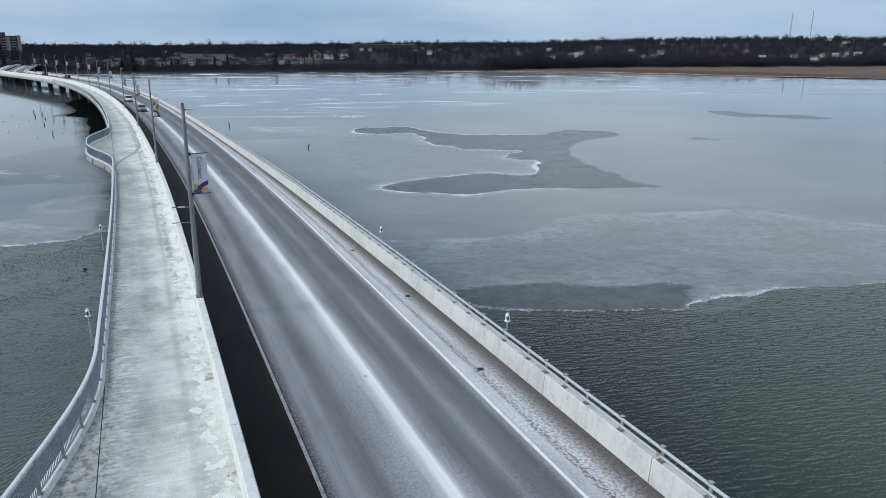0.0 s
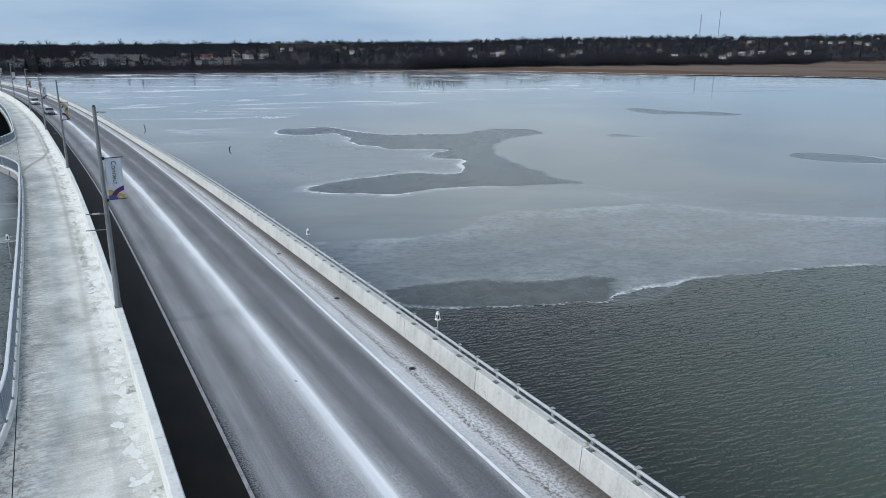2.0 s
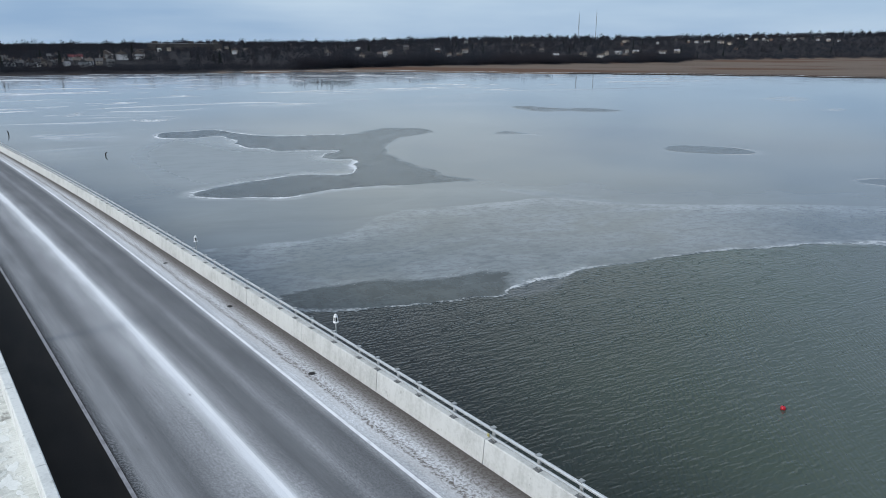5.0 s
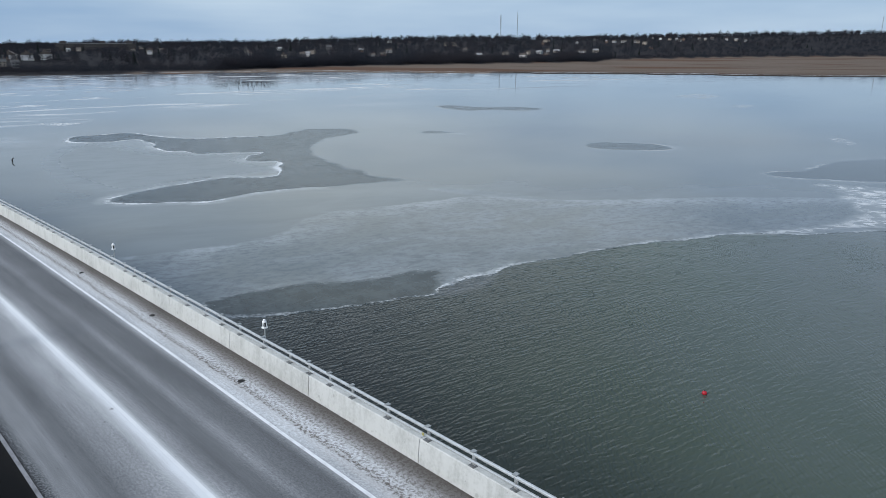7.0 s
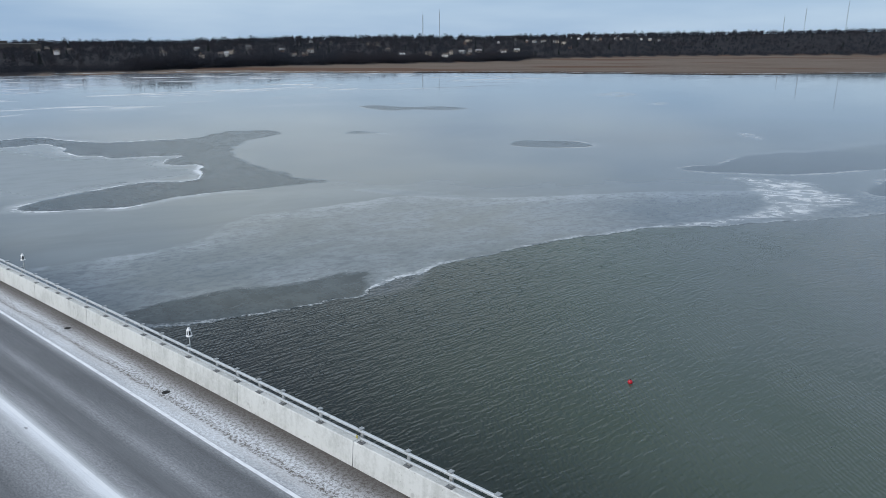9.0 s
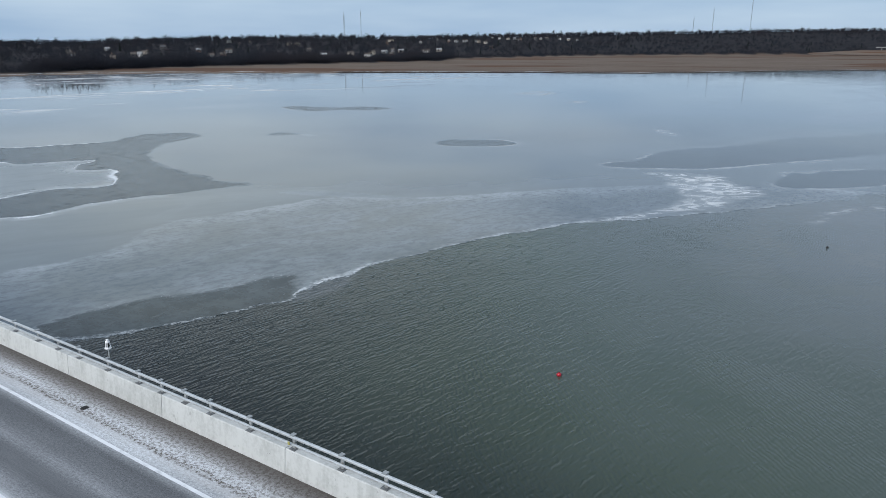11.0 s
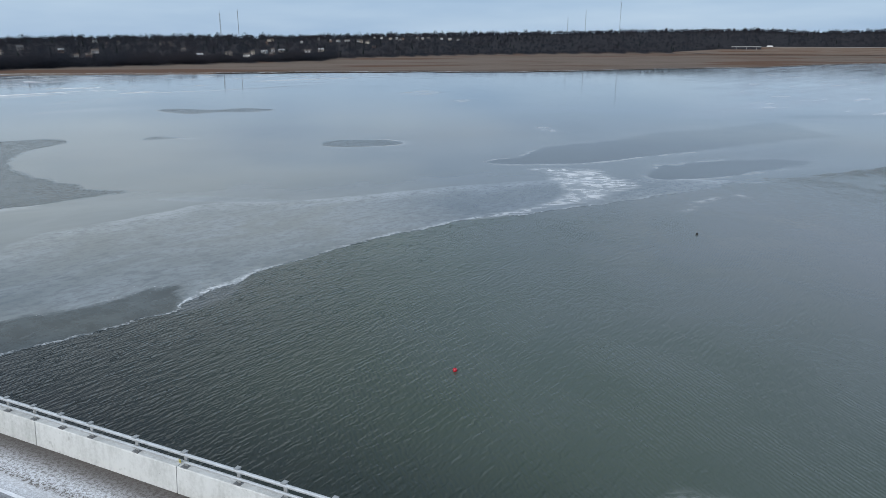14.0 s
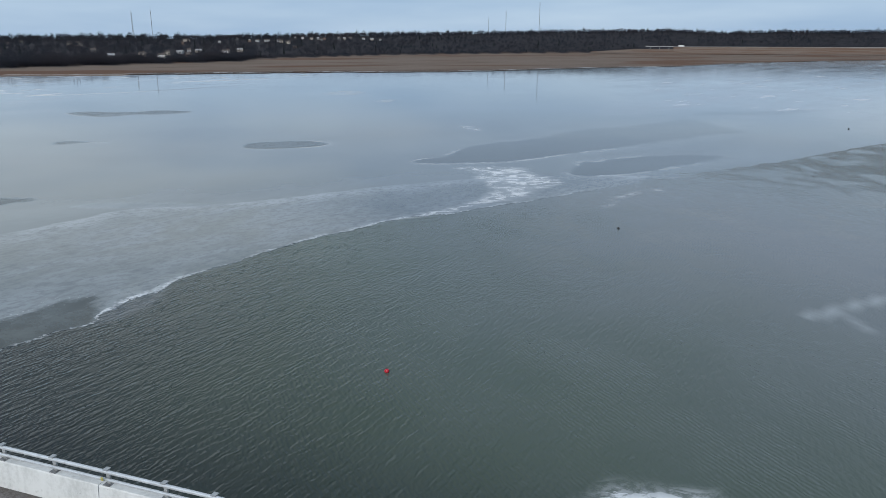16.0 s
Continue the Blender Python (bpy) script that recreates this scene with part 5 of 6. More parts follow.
def barriers():
    left = thing("barrier", "pale concrete barrier between walkway and road", "barrier", kind="structure")
    right = thing("barrier", "pale concrete parapet of cast panels beside the shoulder", "barrier", kind="structure")
    s = -33.8
    while s < 640:
        e = s + 6.2
        st = np.linspace(s + 0.012, e - 0.012, 4)
        sweep("panel", st, lambda s: [(1.60, 0.001), (1.57, 1.07), (1.60, 1.10), (1.86, 1.10), (1.89, 1.07), (1.99, 0.001)], CONCRETE, left)
        sweep("panel", st, lambda s: [(12.83 + 0.08 * taper(s), 0.001), (12.89 + 0.08 * taper(s), 0.81 - 0.06 * taper(s)), (12.92 + 0.08 * taper(s), 0.84 - 0.06 * taper(s)), (13.18 + 0.08 * taper(s), 0.84 - 0.06 * taper(s)), (13.21 + 0.08 * taper(s), 0.81 - 0.06 * taper(s)), (13.21 + 0.08 * taper(s), -0.55)], PARAPET, right)
        s = e
    for side, a, b, top in ((left, 1.62, 1.94, 1.06), (right, 12.92, 13.05, 0.77)):
        sweep("joint_filler", stations(-33, 640, 3.0), lambda s: [(a + 0.08 * taper(s) * (a > 5), 0.002), (a + 0.06 + 0.08 * taper(s) * (a > 5), top - 0.06 * taper(s) * (a > 5)), (b - 0.04 + 0.08 * taper(s) * (a > 5), top - 0.06 * taper(s) * (a > 5)), (b + 0.08 * taper(s) * (a > 5), 0.002)], FILLER, side, "grey filler in the joints")


def piers():
    s = -28.0
    while s < 560:
        dz = float(np.interp(s, STATION, DECK))
        p = thing("pier", "concrete bridge pier standing in the ice, coloured dark for the deck's shade", "pier", "bridge piers", "structure", on_bridge(s, 0))
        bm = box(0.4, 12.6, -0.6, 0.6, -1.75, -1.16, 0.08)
        part("pier_cap", bm, SHADED_CONCRETE, p)
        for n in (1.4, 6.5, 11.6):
            part("column", rod((n, 0, -dz - 1.0), (n, 0, -1.75), 0.75, sides=14), SHADED_CONCRETE, p, smooth=False)
        s += 18.3


deck()
barriers()
piers()


def roadside_rail():
    rail = thing("guard_rail", "two-bar galvanised steel rail on the concrete parapet", "guard rail")
    off = lambda s: 0.08 * taper(s)
    low = lambda s: -0.16 - 0.06 * taper(s)

    def tube(name, dn, dz, r):
        ring = [(math.cos(a) * r, math.sin(a) * r) for a in np.arange(10) * 2 * math.pi / 10]
        sweep(name, stations(-33, 420, 1.0), lambda s: [(12.95 + dn + off(s) + c, dz + low(s) + d) for c, d in ring], GALV, rail, smooth=True)
    tube("top_rail", 0.03, 1.42, 0.055)
    tube("lower_rail", 0.02, 1.18, 0.045)
    bm = box(0.075, 0.14, -0.06, 0.06, 1.0, 1.48, 0.008)
    add_box(bm, -0.02, 0.155, -0.075, 0.075, 1.48, 1.495)
    post = part("post", bm, POST, rail)
    plate = part("base_plate", box(-0.04, 0.20, -0.12, 0.12, 1.0, 1.022, 0.006), PLATE, rail)
    posts, s = [], 13.6 - 17.1 * 2
    while s < 330:
        for gap in (1.95, 1.95, 1.95, 1.35, 1.35, 1.35, 2.0, 2.0, 1.6, 1.6):
            posts.append(s)
            s += gap
    for i, s in enumerate(posts):
        m = on_bridge(s, 12.95 + float(off(s)), float(low(s)))
        for src in (post, plate):
            ob = src if i == 0 else src.copy()
            if i:
                scene.collection.objects.link(ob)
            ob.matrix_basis = m
    refl = part("reflector", box(-0.10, -0.06, -0.04, 0.04, 1.20, 1.30, 0.01), YELLOW, rail, "small yellow reflector")
    refl.matrix_basis = on_bridge(15.6, 12.95, -0.16)


def walkway_rail():
    rail = thing("railing", "blue-grey steel pedestrian railing with upright bars", "railing")
    st = stations(-11, 420, 0.5, 2.0)
    sweep("top_rail", st, lambda s: [(rail_n(s) - 0.07, 1.33), (rail_n(s) - 0.045, 1.37), (rail_n(s) + 0.045, 1.37), (rail_n(s) + 0.07, 1.33), (rail_n(s) + 0.045, 1.29), (rail_n(s) - 0.045, 1.29)], TOP_RAIL, rail, "pale metal top rail", smooth=False)
    sweep("bottom_rail", st, lambda s: [(rail_n(s) - 0.025, 0.25), (rail_n(s) + 0.025, 0.25), (rail_n(s) + 0.025, 0.20), (rail_n(s) - 0.025, 0.20)], BLUE_STEEL, rail)
    sweep("upper_bar", st, lambda s: [(rail_n(s) - 0.02, 1.20), (rail_n(s) + 0.02, 1.20), (rail_n(s) + 0.02, 1.16), (rail_n(s) - 0.02, 1.16)], BLUE_STEEL, rail)
    bm = box(-0.045, 0.045, -0.045, 0.045, 0.14, 1.29, 0.006)
    add_box(bm, -0.09, 0.09, -0.09, 0.09, 0.14, 0.16)
    post = part("post", bm, BLUE_STEEL, rail)
    bar = part("baluster", box(-0.010, 0.010, -0.016, 0.016, 0.24, 1.17), BLUE_STEEL, rail)
    rest_v, rest_f, first, single = [], [], True, 0
    cube = [(0, 3, 2, 1), (4, 5, 6, 7), (0, 1, 5, 4), (1, 2, 6, 5), (2, 3, 7, 6), (3, 0, 4, 7)]
    for i, s in enumerate(np.arange(-10.5, 330, 1.9)):
        m = on_bridge(s, float(rail_n(s)))
        ob = post if i == 0 else post.copy()
        if i:
            scene.collection.objects.link(ob)
        ob.matrix_basis = m
        if s > 230:
            continue
        for k in range(1, 16):
            q = s + k * 1.9 / 16
            m = on_bridge(q, float(rail_n(q)))
            if s > 17 and single < 250:
                b = bar if first else bar.copy()
                if not first:
                    scene.collection.objects.link(b)
                first = False
                single += 1
                b.matrix_basis = m
            else:
                base = len(rest_v)
                rest_v += [m @ Vector((x, y, z)) for z in (0.24, 1.17) for x, y in ((-0.010, -0.016), (0.010, -0.016), (0.010, 0.016), (-0.010, 0.016))]
                rest_f += [tuple(base + j for j in f) for f in cube]
    tagged(mesh_object("balusters", rest_v, rest_f, BLUE_STEEL, rail), kind="stuff")


roadside_rail()
walkway_rail()


# ---- lamp posts with banners, lanterns, drains ----
def flat_shape(points, y, thick=0.004):
    bm = bmesh.new()
    f = bm.faces.new([bm.verts.new((x, y, z)) for x, z in points])
    ext = bmesh.ops.extrude_face_region(bm, geom=[f])
    bmesh.ops.translate(bm, vec=(0, -thick, 0), verts=[v for v in ext["geom"] if isinstance(v, bmesh.types.BMVert)])
    return bm


def arc_band(cx, cz, r0, r1, a0, a1, steps=12, grow=0.0):
    """Outline of a crescent band that may widen along its way."""
    ang = [radians(a0 + (a1 - a0) * i / steps) for i in range(steps + 1)]
    outer = [(cx + (r1 + grow * i / steps) * math.cos(a), cz + (r1 + grow * i / steps) * math.sin(a)) for i, a in enumerate(ang)]
    return outer + [(cx + r0 * math.cos(a), cz + r0 * math.sin(a)) for a in reversed(ang)]


def clip_rect(points, x0, x1, z0, z1):
    """A polygon cut to a rectangle."""
    for axis, lim, sign in ((0, x0, 1), (0, x1, -1), (1, z0, 1), (1, z1, -1)):
        out = []
        for a, b in zip(points, points[1:] + points[:1]):
            ia, ib = sign * (a[axis] - lim) >= 0, sign * (b[axis] - lim) >= 0
            if ia:
                out.append(a)
            if ia != ib:
                t = (lim - a[axis]) / (b[axis] - a[axis])
                out.append((a[0] + (b[0] - a[0]) * t, a[1] + (b[1] - a[1]) * t))
        points = out
        if len(points) < 3:
            return []
    return points


def lamp_post(s, printed):
    post = thing("street_lamp", "tall grey tapered street lamp on the concrete barrier", "street lamp", "street lamps", m=on_bridge(s, 1.73, 1.1))
    bm = lathe([(0.135, 0.03), (0.125, 1.2), (0.075, 9.1)], 8)
    part("pole", bm, POLE, post)
    bm = box(-0.17, 0.17, -0.2, 0.2, 0.0, 0.035, 0.008)
    for x in (-0.12, 0.12):
        for y in (-0.15, 0.15):
            add_rod(bm, (x, y, 0.03), (x, y, 0.09), 0.02, sides=6)
    part("base_plate", bm, PLATE, post)
    bm = bmesh.new()
    add_rod(bm, (0, 0, 8.86), (0.3, 0, 8.88), 0.03, sides=8)
    part("arm", bm, POLE, post)
    bm = bmesh.new()
    v = add_box(bm, 0.16, 0.46, -0.12, 0.12, 8.84, 8.91)
    bmesh.ops.bevel(bm, geom=bm.edges[:], offset=0.022, segments=2, affect="EDGES")
    part("lamp_head", bm, GALV, post, "flat pale luminaire head")
    part("sensor", rod((0, 0, 9.09), (0, 0, 9.17), 0.06, 0.05), BLACK, post)
    bm = rod((-0.05, 0, 4.42), (-0.85, 0, 4.46), 0.025, sides=6)
    part("bracket", bm, POLE, post, "slender bracket over the walkway")
    bm = rod((-0.05, 0, 3.70), (-0.92, 0, 3.72), 0.022, sides=6)
    part("bracket", bm, POLE, post)
    bm = bmesh.new()
    v = add_box(bm, -0.62, -0.26, -0.07, 0.07, 4.41, 4.48)
    bmesh.ops.bevel(bm, geom=bm.edges[:], offset=0.04, segments=2, affect="EDGES")
    part("walkway_light", bm, GALV, post, "small pale walkway luminaire")
    for z in (6.88, 5.02):
        bm = rod((0.06, 0, z), (0.92, 0, z + 0.02), 0.018, sides=6)
        add_box(bm, 0.02, 0.16, -0.06, 0.06, z - 0.07, z + 0.07)
        part("banner_arm", bm, BLACK, post)
    if not printed:
        return post
    x0, x1, z0, z1 = 0.17, 0.83, 5.03, 6.87
    bm = bmesh.new()
    grid = [[bm.verts.new((x0 + (x1 - x0) * i / 6, 0.025 * math.sin(i * 0.9 + j * 0.7) * (0 < j < 10), z0 + (z1 - z0) * j / 10)) for i in range(7)] for j in range(11)]
    for j in range(10):
        for i in range(6):
            bm.faces.new((grid[j][i], grid[j][i + 1], grid[j + 1][i + 1], grid[j + 1][i]))
    ext = bmesh.ops.extrude_face_region(bm, geom=bm.faces[:])
    bmesh.ops.translate(bm, vec=(0, 0.006, 0), verts=[v for v in ext["geom"] if isinstance(v, bmesh.types.BMVert)])
    cloth = part("banner", bm, CLOTH, post, "white cloth banner printed in purple and gold", smooth=True)
    front = -0.034
    if printed == 1:
        shapes = [(arc_band(0.17, 5.06, 0.20, 0.42, 0, 110), GOLD), (arc_band(0.62, 5.0, 0.16, 0.30, 20, 170), GOLD),
                  (arc_band(0.95, 4.90, 0.55, 0.74, 75, 180, 12), PURPLE), (arc_band(0.30, 4.95, 0.10, 0.28, 10, 150), NAVY)]
    else:
        shapes = [(arc_band(0.10, 6.55, 0.14, 0.30, -90, 60), PURPLE), (arc_band(0.05, 6.20, 0.42, 0.66, -40, 75), GOLD), (arc_band(0.80, 6.05, 0.10, 0.30, 100, 250), NAVY),
                  (arc_band(0.15, 5.20, 0.40, 0.60, 5, 100), PURPLE), (arc_band(1.05, 5.75, 0.30, 0.52, 130, 260), GOLD), (arc_band(0.75, 5.0, 0.10, 0.26, 40, 180), PURPLE)]
    for k, (outline, material) in enumerate(shapes):
        cut = clip_rect(outline, x0 + 0.005, x1 - 0.005, z0 + 0.01, z1 - 0.01)
        if len(cut) > 2:
            part("print", flat_shape(cut, front - 0.004 * k), material, cloth)
    if printed == 1:
        curve = bpy.data.curves.new("word", "FONT")
        curve.body, curve.size, curve.extrude, curve.align_x, curve.align_y = "Connect.", 0.30, 0.002, "LEFT", "CENTER"
        curve.materials.append(INK)
        word = new("word", curve)
        word.parent = cloth
        word.matrix_basis = Matrix.Translation((0.50, front - 0.004, 6.76)) @ Matrix.Rotation(radians(90), 4, "X") @ Matrix.Rotation(radians(-90), 4, "Z")
    return post


for i, s in enumerate((35.5, 87, 138, 186, 229, 259, 282, 304, 325, 343, 360, 378)):
    lamp_post(float(s), (1, 2)[i % 2])


def lantern(s, n, dz):
    lamp = thing("lantern", "white louvred marker lantern on a thin post outside the parapet", "lantern", "marker lanterns", m=on_bridge(s, n, dz) @ Matrix.Scale(0.62, 4))
    part("post", rod((0, 0, -2.7), (0, 0, -0.26), 0.04, sides=8), GALV, lamp)
    part("lamp_foot", lathe([(0.20, -0.29), (0.215, -0.24), (0.10, -0.20)], 14), WHITE_PAINT, lamp)
    part("lamp_core", lathe([(0.085, -0.20), (0.085, 0.12)], 10), BLACK, lamp)
    for k in range(4):
        a = radians(45 + 90 * k)
        part("strut", rod((0.15 * math.cos(a), 0.15 * math.sin(a), -0.22), (0.115 * math.cos(a), 0.115 * math.sin(a), 0.14), 0.028, sides=6), WHITE_PAINT, lamp)
    part("hood", lathe([(0.15, 0.11), (0.145, 0.17), (0.09, 0.23), (0.085, 0.30), (0.03, 0.33)], 14), WHITE_PAINT, lamp)
    bm = box(-0.05, 0.05, -0.04, 0.04, -2.75, -2.6)
    add_box(bm, *((-0.5, 0.0) if n > 0 else (0.0, 0.75)), -0.04, 0.04, -2.75, -2.67)
    part("wall_bracket", bm, PLATE, lamp)


lantern(26.1, 13.45, 1.60)
lantern(43.2, 13.40, 1.70)
lantern(34.8, -3.10, 1.20)
lantern(52.8, -3.2, 1.30)


def drain(s, n):
    d = thing("drain", "small dark iron deck drain in the shoulder", "drain", "deck drains", m=on_bridge(s, n, 0.0))
    part("grate_frame", lathe([(0.15, 0.003), (0.14, 0.012)], 16), JOINT, d)
    for k in range(4):
        part("grate_bar", box(-0.10, 0.10, -0.085 + 0.05 * k, -0.065 + 0.05 * k, 0.012, 0.018), JOINT, d)


for s, n in ((24.95, 11.67), (34.75, 12.1), (45.0, 12.0)):
    drain(s, n)


def snow_patches():
    rng = random.Random(5)
    for _ in range(96):
        s = 13 + rng.random() ** 1.1 * 34
        bm = bmesh.new()
        size, n = rng.uniform(0.08, 0.24), 26
        waves = [(k, rng.uniform(0.06, 0.30) / k ** 0.6, rng.uniform(0, 6.28)) for k in (2, 3, 5, 7)]
        swell = [1 + sum(a * math.sin(k * 6.283 * i / n + q) for k, a, q in waves) + rng.uniform(-0.08, 0.08) for i in range(n)]
        stretch = rng.uniform(0.9, 1.9)
        ring = [bm.verts.new((size * 0.75 * math.cos(6.283 * i / n) * swell[i], size * stretch * math.sin(6.283 * i / n) * swell[i], 0.0)) for i in range(n)]
        top = [bm.verts.new((v.co.x * 0.86, v.co.y * 0.86, 0.004 + 0.004 * rng.random())) for v in ring]
        for i in range(n):
            bm.faces.new((ring[i], ring[(i + 1) % n], top[(i + 1) % n], top[i]))
        bm.faces.new(top)
        ob = part("snow_patch", bm, THIN_ICE, None)
        ob.matrix_basis = on_bridge(s, rng.gauss(1.10, 0.15), 0.0) @ Matrix.Rotation(rng.uniform(-0.5, 0.5), 4, "Z")
        tagged(ob, "thin greyish crust of old snow on the walkway", "snow", "snow patches on the walkway")


snow_patches()


# ---- cars ----
def car(s, n, paint, label, facing=1, tall=1.65):
    c = thing("car", label, "car", "cars on the bridge", m=on_bridge(s, n) @ Matrix.Rotation(math.pi if facing > 0 else 0, 4, "Z"))
    low = [(-2.25, 0.35), (-2.3, 0.75), (-2.2, 0.95), (-1.2, 1.02), (1.1, 1.02), (2.1, 0.85), (2.3, 0.65), (2.28, 0.32)]
    bm = bmesh.new()
    rows = [[bm.verts.new((x * (1 if 0.4 < z < 0.9 else 0.95), y, z)) for y, z in low] for x in (-0.9, 0.9)]
    bm.faces.new(rows[0])
    bm.faces.new(rows[1][::-1])
    for i in range(len(low)):
        bm.faces.new((rows[0][i], rows[1][i], rows[1][(i + 1) % len(low)], rows[0][(i + 1) % len(low)]))
    bmesh.ops.bevel(bm, geom=bm.edges[:], offset=0.07, segments=2, affect="EDGES", clamp_overlap=True)
    part("body", bm, paint, c, smooth=True)

    def frustum(y0, y1, y2, y3, z0, z1, w0, w1):
        bm = bmesh.new()
        v = [bm.verts.new(p) for p in ((-w0, y0, z0), (w0, y0, z0), (w0, y3, z0), (-w0, y3, z0), (-w1, y1, z1), (w1, y1, z1), (w1, y2, z1), (-w1, y2, z1))]
        for f in ((0, 3, 2, 1), (4, 5, 6, 7), (0, 1, 5, 4), (1, 2, 6, 5), (2, 3, 7, 6), (3, 0, 4, 7)):
            bm.faces.new([v[i] for i in f])
        return bm
    part("window", frustum(-2.0, -1.65, 0.35, 1.15, 1.0, tall - 0.08, 0.82, 0.68), GLASS, c, "dark car glass")
    bm = frustum(-1.72, -1.6, 0.25, 0.42, tall - 0.1, tall, 0.70, 0.64)
    part("roof", bm, paint, c)
    for x in (-0.83, 0.83):
        for y in (-1.4, 1.42):
            w = part("wheel", rod((x - 0.1, y, 0.33), (x + 0.1, y, 0.33), 0.33, sides=18), TYRE, c)
            part("rim", rod((x - 0.11, y, 0.33), (x + 0.11, y, 0.33), 0.2, sides=10), RIM, w)
        part("headlight", box(x * 0.85 - 0.18, x * 0.85 + 0.18, 2.16, 2.30, 0.62, 0.78, 0.02), HEADLIGHT, c)
        part("tail_light", box(x * 0.9 - 0.1, x * 0.9 + 0.1, -2.31, -2.2, 0.68, 0.92, 0.02), TAIL, c)
    part("grille", box(-0.45, 0.45, 2.2, 2.32, 0.42, 0.60, 0.02), BLACK, c)
    return c


car(221.0, 5.5, CAR_WHITE, "white car driving along the salted bridge", 1, 1.7)
car(188.0, 5.5, CAR_SILVER, "silver car driving ahead of a white one", 1, 1.55)
car(392.0, 9.3, CAR_DARK, "black car far along the bridge", -1)
car(359.0, 9.3, CAR_DARK, "black car far along the bridge", -1, 1.5)


# ---- things in the bay ----
def stake(x, y, tall, lean, bend):
    bm = bmesh.new()
    add_rod(bm, (0, 0, -0.6), (bend, 0, tall * 0.55), 0.13, 0.11, 7)
    add_rod(bm, (bend, 0, tall * 0.52), (0.1 * lean, 0.05, tall), 0.11, 0.07, 7)
    ob = part("stake", bm, DEADWOOD, None)
    ob.matrix_basis = Matrix.Translation((x, y, 0)) @ Matrix.Rotation(lean * 0.12, 4, "Y")
    tagged(ob, "dark rotten wooden stake frozen into the ice", "stake", "old wooden stakes")


for x, y, tall, lean, bend in ((-27.4, 145.4, 0.75, 1, -0.18), (-54.4, 183, 1.1, -1, 0.05), (-88.7, 163, 1.0, 1, 0.1), (-100.7, 182, 0.7, -1, 0.0), (-114, 202, 0.8, -1, 0.05), (-121, 214, 0.9, -1, 0.0), (-108, 196, 0.5, 1, 0)):
    stake(x, y, tall, lean, bend)


def floating_things():
    b = thing("buoy", "round red mooring buoy floating on open water", "buoy", m=Matrix.Translation((29.0, 31.7, 0.05)))
    part("float", lathe([(0.05, -0.16), (0.12, -0.12), (0.165, 0.0), (0.155, 0.06), (0.12, 0.12), (0.05, 0.16)], 16), RED, b, smooth=True)
    part("eye", lathe([(0.03, 0.15), (0.03, 0.20)], 8), BLACK, b)
    for x, y, r in ((73.6, 40.0, 0.15), (-33.3, 63.5, 0.16), (209.0, 49.8, 0.22)):
        ob = part("stump", lathe([(r * 0.7, -0.2), (r, 0.02), (r * 0.75, r * 0.9), (r * 0.2, r * 1.3)], 9), DEADWOOD, None)
        ob.matrix_basis = Matrix.Translation((x, y, 0))
        tagged(ob, "dark stump just breaking the surface", "stump", "dark stumps in the bay")


floating_things()


def ice_chunks():
    rng = random.Random(21)
    for x, y in ((-116.1, 190.2), (-101.5, 167.4), (-105.1, 177.7), (-89.4, 157.7), (-88.1, 166.1), (-98.4, 177), (-122.5, 205.1), (-110.2, 192.1)):
        bm = bmesh.new()
        bmesh.ops.create_icosphere(bm, subdivisions=2, radius=0.5)
        wide, deep = rng.uniform(0.35, 0.7), rng.uniform(0.5, 0.9)
        for v in bm.verts:
            k = 1 + rng.uniform(-0.18, 0.18)
            v.co = Vector((v.co.x * wide * k, v.co.y * deep * k, max(-0.06, v.co.z * 0.32 * k)))
        ob = part("ice_chunk", bm, SNOW, None)
        ob.matrix_basis = Matrix.Translation((x, y, 0.03)) @ Matrix.Rotation(rng.uniform(0, 3), 4, "Z")
        tagged(ob, "small white chunk of ice frozen into the grey sheet", "ice chunk", "ice chunks on the ice")


ice_chunks()


# ---- far houses, tower, masts and overpass ----
def window_part(x, y, z, w, h, parent, turn=0.0):
    ob = part("window", box(-w / 2, w / 2, -0.05, 0.05, -h / 2, h / 2), GLASS, parent)
    ob.matrix_basis = Matrix.Translation((x, y, z)) @ Matrix.Rotation(turn, 4, "Z")
    return ob


